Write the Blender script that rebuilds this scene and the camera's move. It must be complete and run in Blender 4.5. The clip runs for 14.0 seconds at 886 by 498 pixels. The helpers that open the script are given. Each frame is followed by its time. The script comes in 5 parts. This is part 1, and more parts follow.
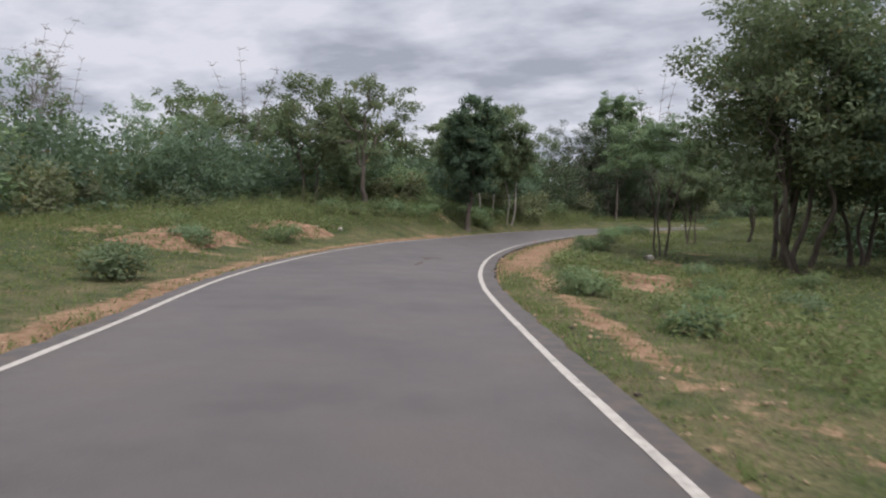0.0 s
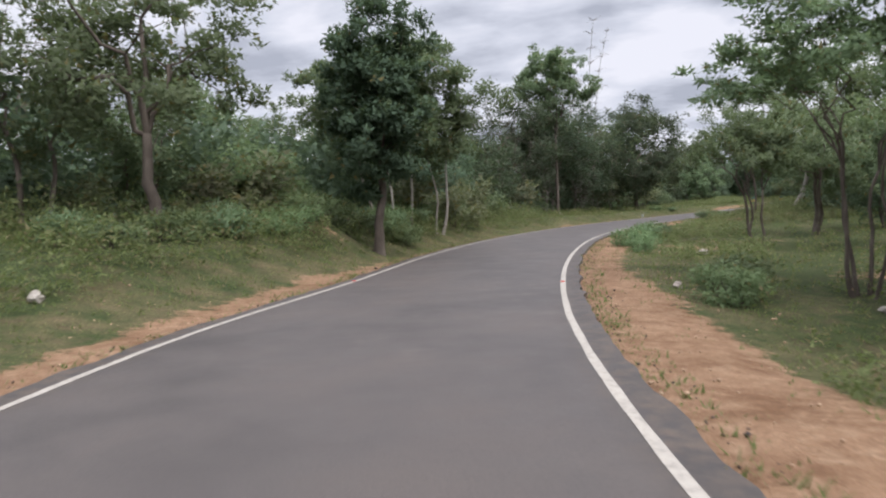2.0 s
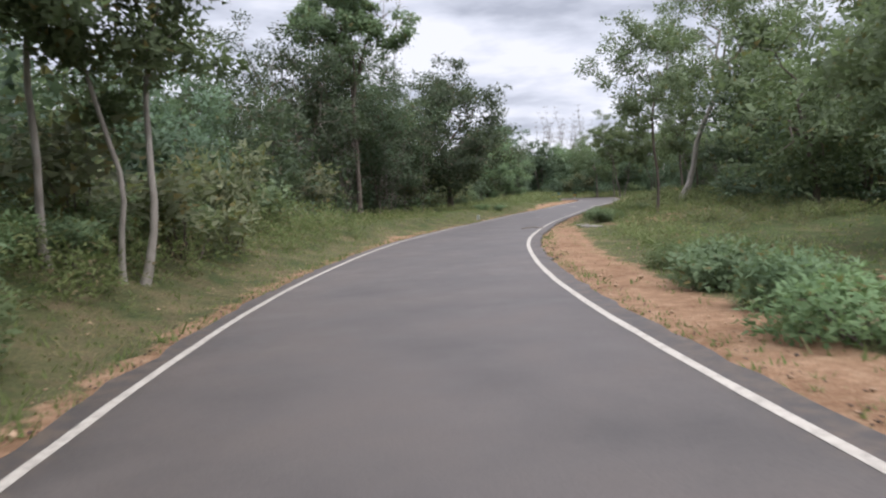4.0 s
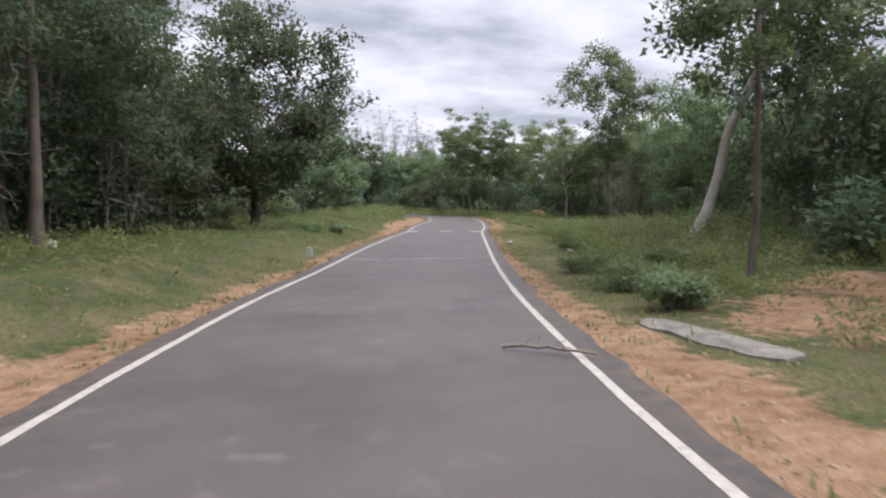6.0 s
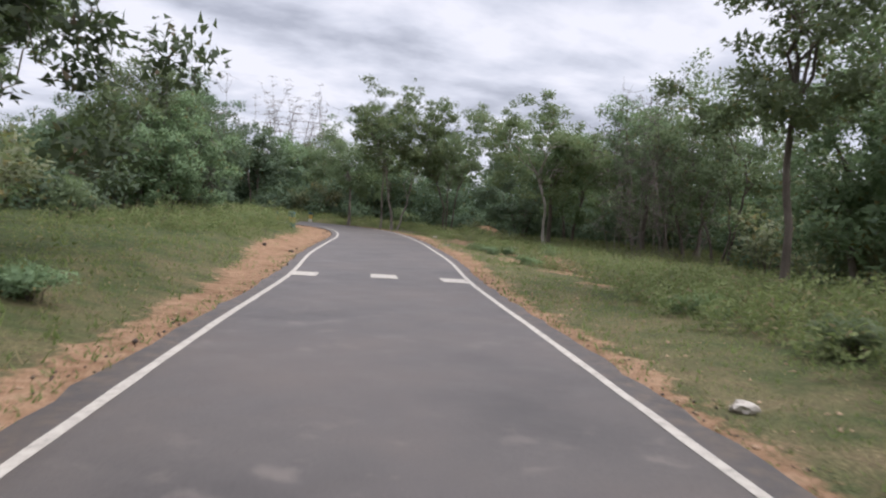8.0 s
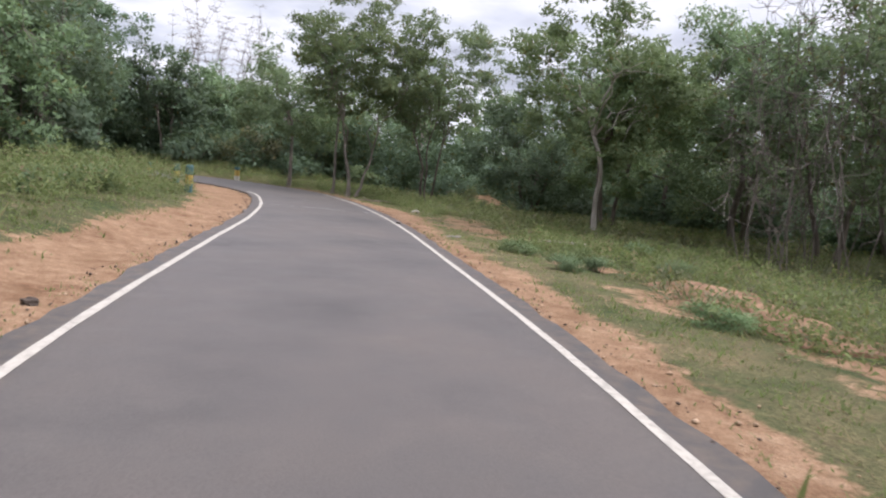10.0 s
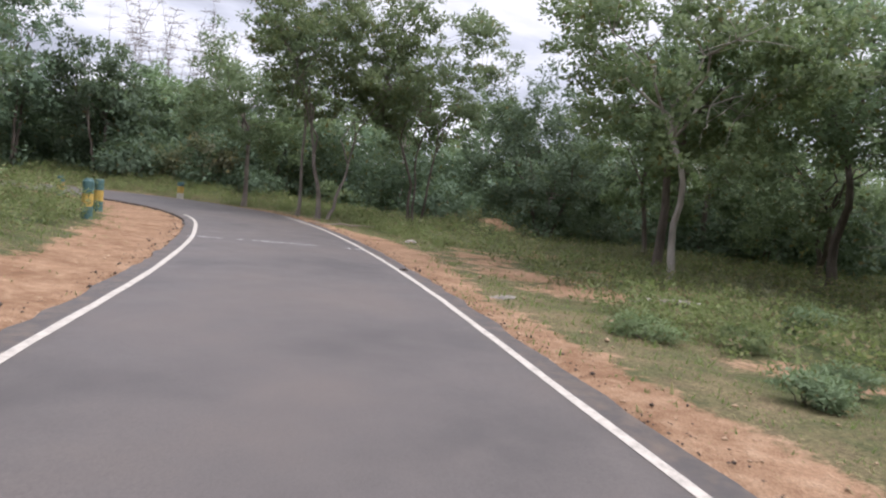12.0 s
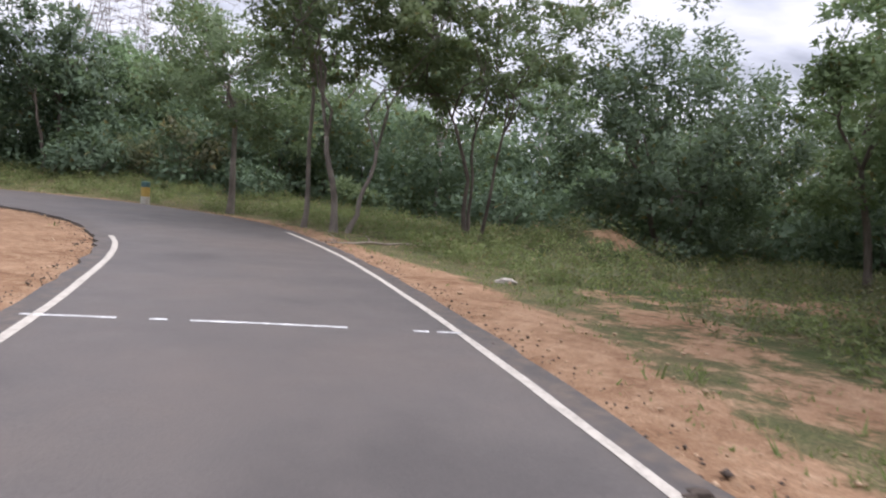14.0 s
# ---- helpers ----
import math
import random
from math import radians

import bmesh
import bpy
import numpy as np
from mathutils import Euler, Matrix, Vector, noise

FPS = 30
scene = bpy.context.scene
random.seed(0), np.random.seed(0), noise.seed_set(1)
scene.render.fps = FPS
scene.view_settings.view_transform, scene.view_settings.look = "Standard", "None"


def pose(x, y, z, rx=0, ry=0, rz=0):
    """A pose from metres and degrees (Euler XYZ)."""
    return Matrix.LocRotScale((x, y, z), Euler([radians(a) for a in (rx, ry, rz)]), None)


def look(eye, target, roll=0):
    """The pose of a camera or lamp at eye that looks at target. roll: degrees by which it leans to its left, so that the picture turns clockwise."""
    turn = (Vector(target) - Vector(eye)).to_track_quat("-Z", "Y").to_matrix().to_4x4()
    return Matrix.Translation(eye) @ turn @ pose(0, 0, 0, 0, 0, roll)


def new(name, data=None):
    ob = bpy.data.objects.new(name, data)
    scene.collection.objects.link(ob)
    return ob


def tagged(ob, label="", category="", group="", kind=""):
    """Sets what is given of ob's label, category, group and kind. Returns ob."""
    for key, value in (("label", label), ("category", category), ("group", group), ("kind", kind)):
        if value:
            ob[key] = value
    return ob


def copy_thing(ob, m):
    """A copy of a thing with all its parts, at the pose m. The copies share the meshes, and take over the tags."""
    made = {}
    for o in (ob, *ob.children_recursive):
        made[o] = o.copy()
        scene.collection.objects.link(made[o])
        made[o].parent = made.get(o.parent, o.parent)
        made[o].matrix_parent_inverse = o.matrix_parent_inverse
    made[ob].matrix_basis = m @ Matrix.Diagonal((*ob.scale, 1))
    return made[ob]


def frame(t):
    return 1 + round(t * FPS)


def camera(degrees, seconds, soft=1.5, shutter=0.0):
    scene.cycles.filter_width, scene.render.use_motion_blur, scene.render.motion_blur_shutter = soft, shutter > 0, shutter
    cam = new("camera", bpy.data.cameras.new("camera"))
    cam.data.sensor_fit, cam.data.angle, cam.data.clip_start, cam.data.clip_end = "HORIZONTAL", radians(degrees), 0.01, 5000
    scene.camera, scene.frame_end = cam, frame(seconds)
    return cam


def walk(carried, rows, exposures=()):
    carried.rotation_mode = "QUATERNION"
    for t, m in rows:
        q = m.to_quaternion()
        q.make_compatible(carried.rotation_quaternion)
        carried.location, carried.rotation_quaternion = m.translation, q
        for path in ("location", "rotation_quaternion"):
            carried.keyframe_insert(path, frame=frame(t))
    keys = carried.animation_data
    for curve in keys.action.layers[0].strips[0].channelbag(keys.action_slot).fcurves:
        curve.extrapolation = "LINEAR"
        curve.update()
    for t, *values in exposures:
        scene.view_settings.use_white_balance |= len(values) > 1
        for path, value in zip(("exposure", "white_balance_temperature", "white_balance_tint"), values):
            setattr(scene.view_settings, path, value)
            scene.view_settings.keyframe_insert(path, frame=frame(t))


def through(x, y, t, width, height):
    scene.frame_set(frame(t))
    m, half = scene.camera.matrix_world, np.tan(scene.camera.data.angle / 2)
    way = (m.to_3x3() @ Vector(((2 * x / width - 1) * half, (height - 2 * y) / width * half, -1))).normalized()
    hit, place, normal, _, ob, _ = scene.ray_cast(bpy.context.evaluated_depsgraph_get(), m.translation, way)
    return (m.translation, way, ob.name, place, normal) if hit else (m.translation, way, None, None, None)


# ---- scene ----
PATH = [
    (0.0, (-0.017, -0.116, 1.429), (-0.015, 1.880, 1.313), 1.36),
    (0.5, (-0.612, 4.804, 1.426), (-0.588, 6.801, 1.314), 1.36),
    (1.0, (-0.673, 9.327, 1.403), (-0.579, 11.322, 1.301), -1.18),
    (1.5, (-0.471, 14.324, 1.381), (-0.202, 16.302, 1.262), 0.34),
    (2.0, (-0.141, 18.959, 1.439), (0.168, 20.932, 1.322), -2.41),
    (2.5, (0.411, 23.540, 1.471), (0.829, 25.492, 1.342), -4.52),
    (3.0, (1.322, 28.200, 1.427), (1.910, 30.103, 1.250), -2.68),
    (3.5, (2.418, 32.547, 1.388), (3.162, 34.396, 1.222), -4.02),
    (3.7, (2.818, 34.309, 1.349), (3.634, 36.128, 1.192), -3.74),
    (5.8, (11.449, 51.953, 1.429), (12.752, 53.464, 1.298), -1.00),
    (6.0, (12.725, 53.768, 1.438), (14.065, 55.247, 1.309), 0.18),
    (6.5, (15.953, 58.181, 1.398), (17.442, 59.511, 1.272), -0.56),
    (7.0, (19.433, 62.316, 1.336), (20.938, 63.628, 1.218), 2.96),
    (7.5, (22.819, 66.184, 1.309), (24.341, 67.477, 1.215), 4.06),
    (7.7, (24.096, 67.575, 1.335), (25.622, 68.864, 1.245), 3.78),
    (9.8, (35.930, 79.596, 1.401), (37.541, 80.767, 1.219), 5.70),
    (10.0, (36.609, 80.231, 1.398), (38.225, 81.393, 1.203), 5.67),
    (10.3, (37.563, 81.403, 1.433), (38.921, 82.857, 1.231), -3.38),
    (10.5, (38.230, 82.071, 1.384), (39.820, 83.259, 1.139), -2.17),
    (11.0, (39.423, 83.284, 1.392), (41.084, 84.382, 1.198), 3.39),
    (11.5, (40.716, 84.458, 1.359), (42.387, 85.543, 1.181), 5.63),
    (12.0, (41.893, 85.565, 1.368), (43.564, 86.655, 1.225), 5.66),
    (12.5, (43.327, 86.994, 1.430), (45.009, 88.067, 1.292), 2.35),
    (13.0, (44.900, 88.580, 1.392), (46.579, 89.659, 1.260), 2.03),
    (13.5, (46.673, 90.205, 1.345), (48.323, 91.328, 1.209), 2.13),
    (14.0, (48.873, 92.413, 1.318), (50.531, 93.520, 1.163), 4.81),
]
LENS = 62.35

EXPOSURES = [(0.0, -0.23, 6250, 14), (1.0, -0.19, 6250, 14), (1.6, -0.09, 6250, 14), (2.2, 0.09, 6200, 14), (3.2, 0.18, 6150, 14), (5.8, 0.18, 6200, 15), (7.7, 0.09, 6200, 15), (9.8, 0.3, 6200, 16), (14.0, 0.31, 6150, 18)]
cam = camera(LENS, 14.0, soft=2.1, shutter=0.15)
walk(cam, [(t, look(eye, target, roll)) for t, eye, target, roll in PATH], EXPOSURES)

# ---- world and sun: an overcast sky, brightest overhead, with rolls of cloud ----
SUN_EL, SUN_AZ = radians(58), radians(150)
world = bpy.data.worlds.new("overcast")
scene.world = world
world.use_nodes = True
wt = world.node_tree
wt.nodes.clear()


def link_nodes(tree, a, ao, b, bi):
    tree.links.new(a.outputs[ao], b.inputs[bi])


def build_world():
    n = wt.nodes
    coord = n.new("ShaderNodeTexCoord")
    sep = n.new("ShaderNodeSeparateXYZ")
    link_nodes(wt, coord, "Generated", sep, 0)
    up = n.new("ShaderNodeMath")
    up.operation = "MAXIMUM"
    up.inputs[1].default_value = 0.0
    link_nodes(wt, sep, "Z", up, 0)
    deep = n.new("ShaderNodeMath")
    deep.operation = "ADD"
    deep.inputs[1].default_value = 0.2
    link_nodes(wt, up, 0, deep, 0)
    flat = n.new("ShaderNodeVectorMath")
    flat.operation = "DIVIDE"
    comb = n.new("ShaderNodeCombineXYZ")
    link_nodes(wt, deep, 0, comb, 0)
    link_nodes(wt, deep, 0, comb, 1)
    comb.inputs[2].default_value = 1.0
    link_nodes(wt, coord, "Generated", flat, 0)
    link_nodes(wt, comb, 0, flat, 1)
    spin = n.new("ShaderNodeMapping")
    spin.inputs["Rotation"].default_value = (0, 0, radians(26))
    link_nodes(wt, flat, 0, spin, 0)
    turn = n.new("ShaderNodeMapping")
    turn.inputs["Location"].default_value = (3.3, 1.7, 0)
    turn.inputs["Scale"].default_value = (0.95, 1.2, 0.6)
    link_nodes(wt, spin, 0, turn, 0)
    big = n.new("ShaderNodeTexNoise")
    big.inputs["Scale"].default_value = 2.0
    big.inputs["Detail"].default_value = 7.0
    big.inputs["Roughness"].default_value = 0.52
    big.inputs["Distortion"].default_value = 0.12
    link_nodes(wt, turn, 0, big, 0)
    ramp = n.new("ShaderNodeValToRGB")
    e = ramp.color_ramp.elements
    e[0].position, e[0].color = 0.37, (0.47, 0.495, 0.555, 1)
    e[1].position, e[1].color = 0.6, (0.9, 0.905, 0.945, 1)
    mid = ramp.color_ramp.elements.new(0.49)
    mid.color = (0.71, 0.735, 0.795, 1)
    link_nodes(wt, big, 0, ramp, 0)
    # overcast gradient: the zenith is several times as bright as the horizon
    grad = n.new("ShaderNodeMapRange")
    grad.inputs["From Min"].default_value = 0.32
    grad.inputs["From Max"].default_value = 1.0
    grad.inputs["To Min"].default_value = 1.0
    grad.inputs["To Max"].default_value = 3.8
    link_nodes(wt, up, 0, grad, 0)
    bright = n.new("ShaderNodeVectorMath")
    bright.operation = "SCALE"
    link_nodes(wt, ramp, 0, bright, 0)
    link_nodes(wt, grad, 0, bright, 3)
    sky = n.new("ShaderNodeTexSky")
    sky.sky_type = "NISHITA"
    sky.sun_disc = False
    sky.sun_elevation, sky.sun_rotation = SUN_EL, SUN_AZ
    bg_sky = n.new("ShaderNodeBackground")
    bg_sky.inputs["Strength"].default_value = 0.05
    link_nodes(wt, sky, 0, bg_sky, 0)
    bg = n.new("ShaderNodeBackground")
    bg.inputs["Strength"].default_value = CLOUD
    link_nodes(wt, bright, 0, bg, 0)
    mix = n.new("ShaderNodeMixShader")
    mix.inputs[0].default_value = 0.93
    link_nodes(wt, bg_sky, 0, mix, 1)
    link_nodes(wt, bg, 0, mix, 2)
    out = n.new("ShaderNodeOutputWorld")
    link_nodes(wt, mix, 0, out, 0)


CLOUD = 1.0
build_world()
sun = new("sun", bpy.data.lights.new("sun", "SUN"))
sun.data.energy, sun.data.angle, sun.data.color = 2.9, radians(36), (1.0, 0.985, 0.96)
sun.matrix_world = pose(0, 0, 60, 90 - math.degrees(SUN_EL), 0, 180 - math.degrees(SUN_AZ))
scene.view_settings.exposure = 0.0


# ---- materials ----
def material(name, rough=0.8, spec=0.3):
    m = bpy.data.materials.new(name)
    m.use_nodes = True
    b = m.node_tree.nodes["Principled BSDF"]
    b.inputs["Roughness"].default_value = rough
    b.inputs["Specular IOR Level"].default_value = spec
    return m, m.node_tree, b


def noise_node(tree, scale, detail=4.0, rough=0.55, vec=None, stretch=None):
    n = tree.nodes.new("ShaderNodeTexNoise")
    n.inputs["Scale"].default_value = scale
    n.inputs["Detail"].default_value = detail
    n.inputs["Roughness"].default_value = rough
    src = vec
    if src is None:
        src = tree.nodes.new("ShaderNodeTexCoord").outputs["Object"]
    if stretch:
        mp = tree.nodes.new("ShaderNodeMapping")
        mp.inputs["Scale"].default_value = stretch
        tree.links.new(src, mp.inputs[0])
        src = mp.outputs[0]
    tree.links.new(src, n.inputs["Vector"])
    return n.outputs["Fac"]


def ramp_node(tree, src, *stops):
    r = tree.nodes.new("ShaderNodeValToRGB")
    els = r.color_ramp.elements
    while len(els) < len(stops):
        els.new(0.5)
    for e, (p, c) in zip(els, stops):
        e.position, e.color = p, (*c, 1)
    tree.links.new(src, r.inputs[0])
    return r.outputs[0]


def mix_node(tree, fac, a, b, kind="MIX"):
    m = tree.nodes.new("ShaderNodeMix")
    m.data_type, m.blend_type = "RGBA", kind
    for s, v in ((m.inputs[0], fac), (m.inputs[6], a), (m.inputs[7], b)):
        if isinstance(v, bpy.types.NodeSocket):
            tree.links.new(v, s)
        elif isinstance(v, (int, float)):
            s.default_value = v
        else:
            s.default_value = (*v, 1)
    return m.outputs[2]


def math_node(tree, op, a, b=0.0, c=0.0, clamp=False):
    m = tree.nodes.new("ShaderNodeMath")
    m.operation, m.use_clamp = op, clamp
    for s, v in zip(m.inputs, (a, b, c)):
        if isinstance(v, bpy.types.NodeSocket):
            tree.links.new(v, s)
        else:
            s.default_value = v
    return m.outputs[0]


def bump(tree, b, height, strength=0.3, dist=0.02):
    n = tree.nodes.new("ShaderNodeBump")
    n.inputs["Strength"].default_value, n.inputs["Distance"].default_value = strength, dist
    tree.links.new(height, n.inputs["Height"])
    tree.links.new(n.outputs[0], b.inputs["Normal"])


def plain(name, colour, rough=0.8, vary=0.25, scale=6.0, spec=0.3, bumpy=0.2):
    m, t, b = material(name, rough, spec)
    f = noise_node(t, scale, 6, 0.6)
    lo = tuple(v * (1 - vary) for v in colour)
    hi = tuple(min(1, v * (1 + vary)) for v in colour)
    t.links.new(ramp_node(t, f, (0.3, lo), (0.7, hi)), b.inputs["Base Color"])
    bump(t, b, noise_node(t, scale * 8, 4), bumpy, 0.01)
    return m


def leaf_material(name, dark, light, dry=(0.16, 0.13, 0.05), dryness=0.05, through=0.48):
    """Leaves: hue varies leaf by leaf, tree by tree and over the crown; thin enough to let light through."""
    m, t, b = material(name, 0.62, 0.12)
    geo = t.nodes.new("ShaderNodeNewGeometry")
    info = t.nodes.new("ShaderNodeObjectInfo")
    each = geo.outputs["Random Per Island"]
    patch = noise_node(t, 0.7, 3, 0.6)
    f = math_node(t, "MULTIPLY_ADD", each, 0.3, math_node(t, "MULTIPLY", patch, 0.72))
    col = ramp_node(t, f, (0.2, dark), (0.8, light))
    hsv = t.nodes.new("ShaderNodeHueSaturation")
    t.links.new(math_node(t, "MULTIPLY_ADD", info.outputs["Random"], 0.045, 0.478), hsv.inputs["Hue"])
    t.links.new(math_node(t, "MULTIPLY_ADD", info.outputs["Random"], 0.5, 0.75), hsv.inputs["Value"])
    t.links.new(col, hsv.inputs["Color"])
    old = math_node(t, "GREATER_THAN", each, 1 - dryness)
    col = mix_node(t, old, hsv.outputs[0], dry)
    t.links.new(col, b.inputs["Base Color"])
    tr = t.nodes.new("ShaderNodeBsdfTranslucent")
    t.links.new(mix_node(t, 0.5, col, (0.11, 0.155, 0.045)), tr.inputs[0])
    mx = t.nodes.new("ShaderNodeMixShader")
    mx.inputs[0].default_value = through
    t.links.new(b.outputs[0], mx.inputs[1])
    t.links.new(tr.outputs[0], mx.inputs[2])
    t.links.new(mx.outputs[0], t.nodes["Material Output"].inputs[0])
    return m


def bark_material(name, dark, light):
    m, t, b = material(name, 0.9, 0.15)
    f = noise_node(t, 5, 6, 0.65, stretch=(3, 3, 0.6))
    g = noise_node(t, 1.3, 2)
    col = mix_node(t, 0.5, ramp_node(t, f, (0.3, dark), (0.7, light)), ramp_node(t, g, (0.35, dark), (0.65, light)))
    t.links.new(col, b.inputs["Base Color"])
    bump(t, b, noise_node(t, 18, 5, 0.6, stretch=(3, 3, 0.5)), 0.6, 0.03)
    return m


def road_material():
    """Worn bitumen: fine aggregate, long wheel polish, dusty and dark patches."""
    m, t, b = material("bitumen", 0.62, 0.4)
    grain = noise_node(t, 55, 3, 0.7)
    blot = noise_node(t, 0.42, 5, 0.62)
    spots = noise_node(t, 1.5, 3, 0.5)
    base = ramp_node(t, grain, (0.3, (0.0515, 0.0428, 0.0375)), (0.7, (0.083, 0.0692, 0.0606)))
    broad = ramp_node(t, blot, (0.32, (0.7, 0.7, 0.71)), (0.48, (0.98, 0.98, 0.98)), (0.68, (1.16, 1.11, 1.06)))
    col = mix_node(t, 1.0, base, broad, "MULTIPLY")
    # dusty spots come in groups; a few longer smears
    group = ramp_node(t, noise_node(t, 0.09, 2, 0.5), (0.46, (0, 0, 0)), (0.56, (1, 1, 1)))
    fleck = ramp_node(t, noise_node(t, 2.5, 4, 0.55), (0.57, (0, 0, 0)), (0.68, (1, 1, 1)))
    dusty = t.nodes.new("ShaderNodeAttribute")
    dusty.attribute_name = "dusty"
    dust = math_node(t, "MULTIPLY", math_node(t, "MULTIPLY", fleck, group), math_node(t, "MULTIPLY", dusty.outputs["Fac"], 0.28))
    col = mix_node(t, dust, col, (0.15, 0.122, 0.103))
    haze = math_node(t, "MULTIPLY", ramp_node(t, spots, (0.55, (0, 0, 0)), (0.75, (1, 1, 1))), 0.1)
    col = mix_node(t, haze, col, (0.15, 0.122, 0.105))
    edge = t.nodes.new("ShaderNodeAttribute")
    edge.attribute_name = "wear"
    col = mix_node(t, math_node(t, "MULTIPLY", edge.outputs["Fac"], math_node(t, "MULTIPLY_ADD", blot, 0.5, 0.6, clamp=True)), col, (0.04, 0.033, 0.029))
    soil = math_node(t, "MULTIPLY", edge.outputs["Fac"], ramp_node(t, noise_node(t, 5.0, 5, 0.65), (0.42, (0, 0, 0)), (0.66, (1, 1, 1))))
    col = mix_node(t, math_node(t, "MULTIPLY", soil, 0.55), col, (0.125, 0.088, 0.06))
    t.links.new(col, b.inputs["Base Color"])
    t.links.new(math_node(t, "MULTIPLY_ADD", spots, 0.2, 0.5), b.inputs["Roughness"])
    bump(t, b, noise_node(t, 90, 3, 0.7), 0.25, 0.006)
    return m


def ground_material():
    """Grass over red-brown sand: the masks 'sand' and 'dry' say where the turf is worn away."""
    m, t, b = material("grass_and_sand", 0.95, 0.1)
    sand_at = t.nodes.new("ShaderNodeAttribute")
    sand_at.attribute_name = "sand"
    dry_at = t.nodes.new("ShaderNodeAttribute")
    dry_at.attribute_name = "dry"
    n1 = noise_node(t, 0.9, 6, 0.68)
    n2 = noise_node(t, 5.0, 5, 0.7)
    n3 = noise_node(t, 26, 4, 0.7)
    n4 = noise_node(t, 0.22, 4, 0.6)
    green = ramp_node(t, n2, (0.25, (0.028, 0.04, 0.016)), (0.5, (0.05, 0.066, 0.024)), (0.75, (0.082, 0.092, 0.036)))
    straw = ramp_node(t, n3, (0.3, (0.1, 0.082, 0.044)), (0.7, (0.2, 0.155, 0.085)))
    turf = mix_node(t, ramp_node(t, math_node(t, "MULTIPLY_ADD", dry_at.outputs["Fac"], 0.5, n1), (0.56, (0, 0, 0)), (0.9, (1, 1, 1))), green, straw)
    fine = ramp_node(t, n3, (0.25, (0.55, 0.56, 0.55)), (0.75, (1.28, 1.27, 1.25)))
    turf = mix_node(t, 1.0, turf, fine, "MULTIPLY")
    litter = ramp_node(t, noise_node(t, 2.1, 5, 0.72), (0.52, (0, 0, 0)), (0.64, (1, 1, 1)))
    turf = mix_node(t, math_node(t, "MULTIPLY", litter, 0.4), turf, ramp_node(t, n3, (0.3, (0.07, 0.046, 0.03)), (0.7, (0.17, 0.115, 0.075))))
    sand = ramp_node(t, n2, (0.25, (0.17, 0.096, 0.055)), (0.5, (0.248, 0.15, 0.088)), (0.75, (0.33, 0.222, 0.14)))
    pebble = ramp_node(t, noise_node(t, 60, 2, 0.5), (0.35, (0.7, 0.7, 0.7)), (0.7, (1.15, 1.15, 1.15)))
    sand = mix_node(t, 1.0, sand, pebble, "MULTIPLY")
    tone = ramp_node(t, n1, (0.32, (0.66, 0.6, 0.55)), (0.5, (1, 1, 1)), (0.66, (1.14, 1.16, 1.18)))
    sand = mix_node(t, 1.0, sand, tone, "MULTIPLY")
    mask = math_node(t, "ADD", sand_at.outputs["Fac"], math_node(t, "MULTIPLY_ADD", math_node(t, "ADD", math_node(t, "MULTIPLY", n1, 0.6), math_node(t, "MULTIPLY", n2, 0.4)), 1.9, -0.95))
    soft = ramp_node(t, mask, (0.45, (0, 0, 0)), (0.6, (1, 1, 1)))
    t.links.new(mix_node(t, soft, turf, sand), b.inputs["Base Color"])
    bump(t, b, math_node(t, "ADD", n2, math_node(t, "MULTIPLY", n3, 0.8)), 0.7, 0.07)
    return m


def paint_material(name, colour, wear=0.3):
    m, t, b = material(name, 0.7, 0.3)
    f = noise_node(t, 9, 6, 0.7)
    g = noise_node(t, 60, 3, 0.6)
    worn = ramp_node(t, math_node(t, "MULTIPLY_ADD", g, 0.35, f), (0.62, colour), (0.62 + 0.4 * (1 - wear), tuple(v * 0.62 for v in colour)))
    t.links.new(worn, b.inputs["Base Color"])
    bump(t, b, g, 0.2, 0.004)
    return m


M_ROAD, M_GROUND = road_material(), ground_material()
M_LINE = paint_material("road_paint", (0.36, 0.325, 0.275), 0.4)
M_FAINT = paint_material("thin_road_paint", (0.5, 0.49, 0.47), 0.8)
M_LEAF = leaf_material("leaf_green", (0.095, 0.127, 0.069), (0.220, 0.281, 0.150))
M_LEAF_DARK = leaf_material("leaf_dark", (0.067, 0.095, 0.064), (0.150, 0.201, 0.124), dryness=0.02, through=0.42)
M_LEAF_LIGHT = leaf_material("leaf_light", (0.103, 0.150, 0.067), (0.226, 0.291, 0.144))
M_LEAF_OLIVE = leaf_material("leaf_olive", (0.116, 0.121, 0.068), (0.213, 0.213, 0.121), dryness=0.15)
M_GRASS = leaf_material("grass_blade", (0.099, 0.129, 0.041), (0.199, 0.221, 0.082), dry=(0.27, 0.22, 0.12), dryness=0.22, through=0.6)
# darker leaf copy: the wood edge's shade is put into its colour
M_LEAF_SHADE = leaf_material("shade_dark_leaf", (0.038, 0.052, 0.032), (0.095, 0.12, 0.072), dry=(0.12, 0.09, 0.065), dryness=0.06, through=0.35)
M_LEAF_DEEP = leaf_material("deep_green_leaf", (0.036, 0.055, 0.034), (0.085, 0.12, 0.072), dryness=0.01, through=0.32)
M_WEED = leaf_material("weed_leaf", (0.098, 0.126, 0.052), (0.238, 0.275, 0.108), dry=(0.2, 0.15, 0.09), dryness=0.1)
M_BARK = bark_material("bark_brown", (0.06, 0.047, 0.037), (0.17, 0.14, 0.115))
M_BARK_PALE = bark_material("bark_pale", (0.19, 0.165, 0.14), (0.42, 0.38, 0.33))
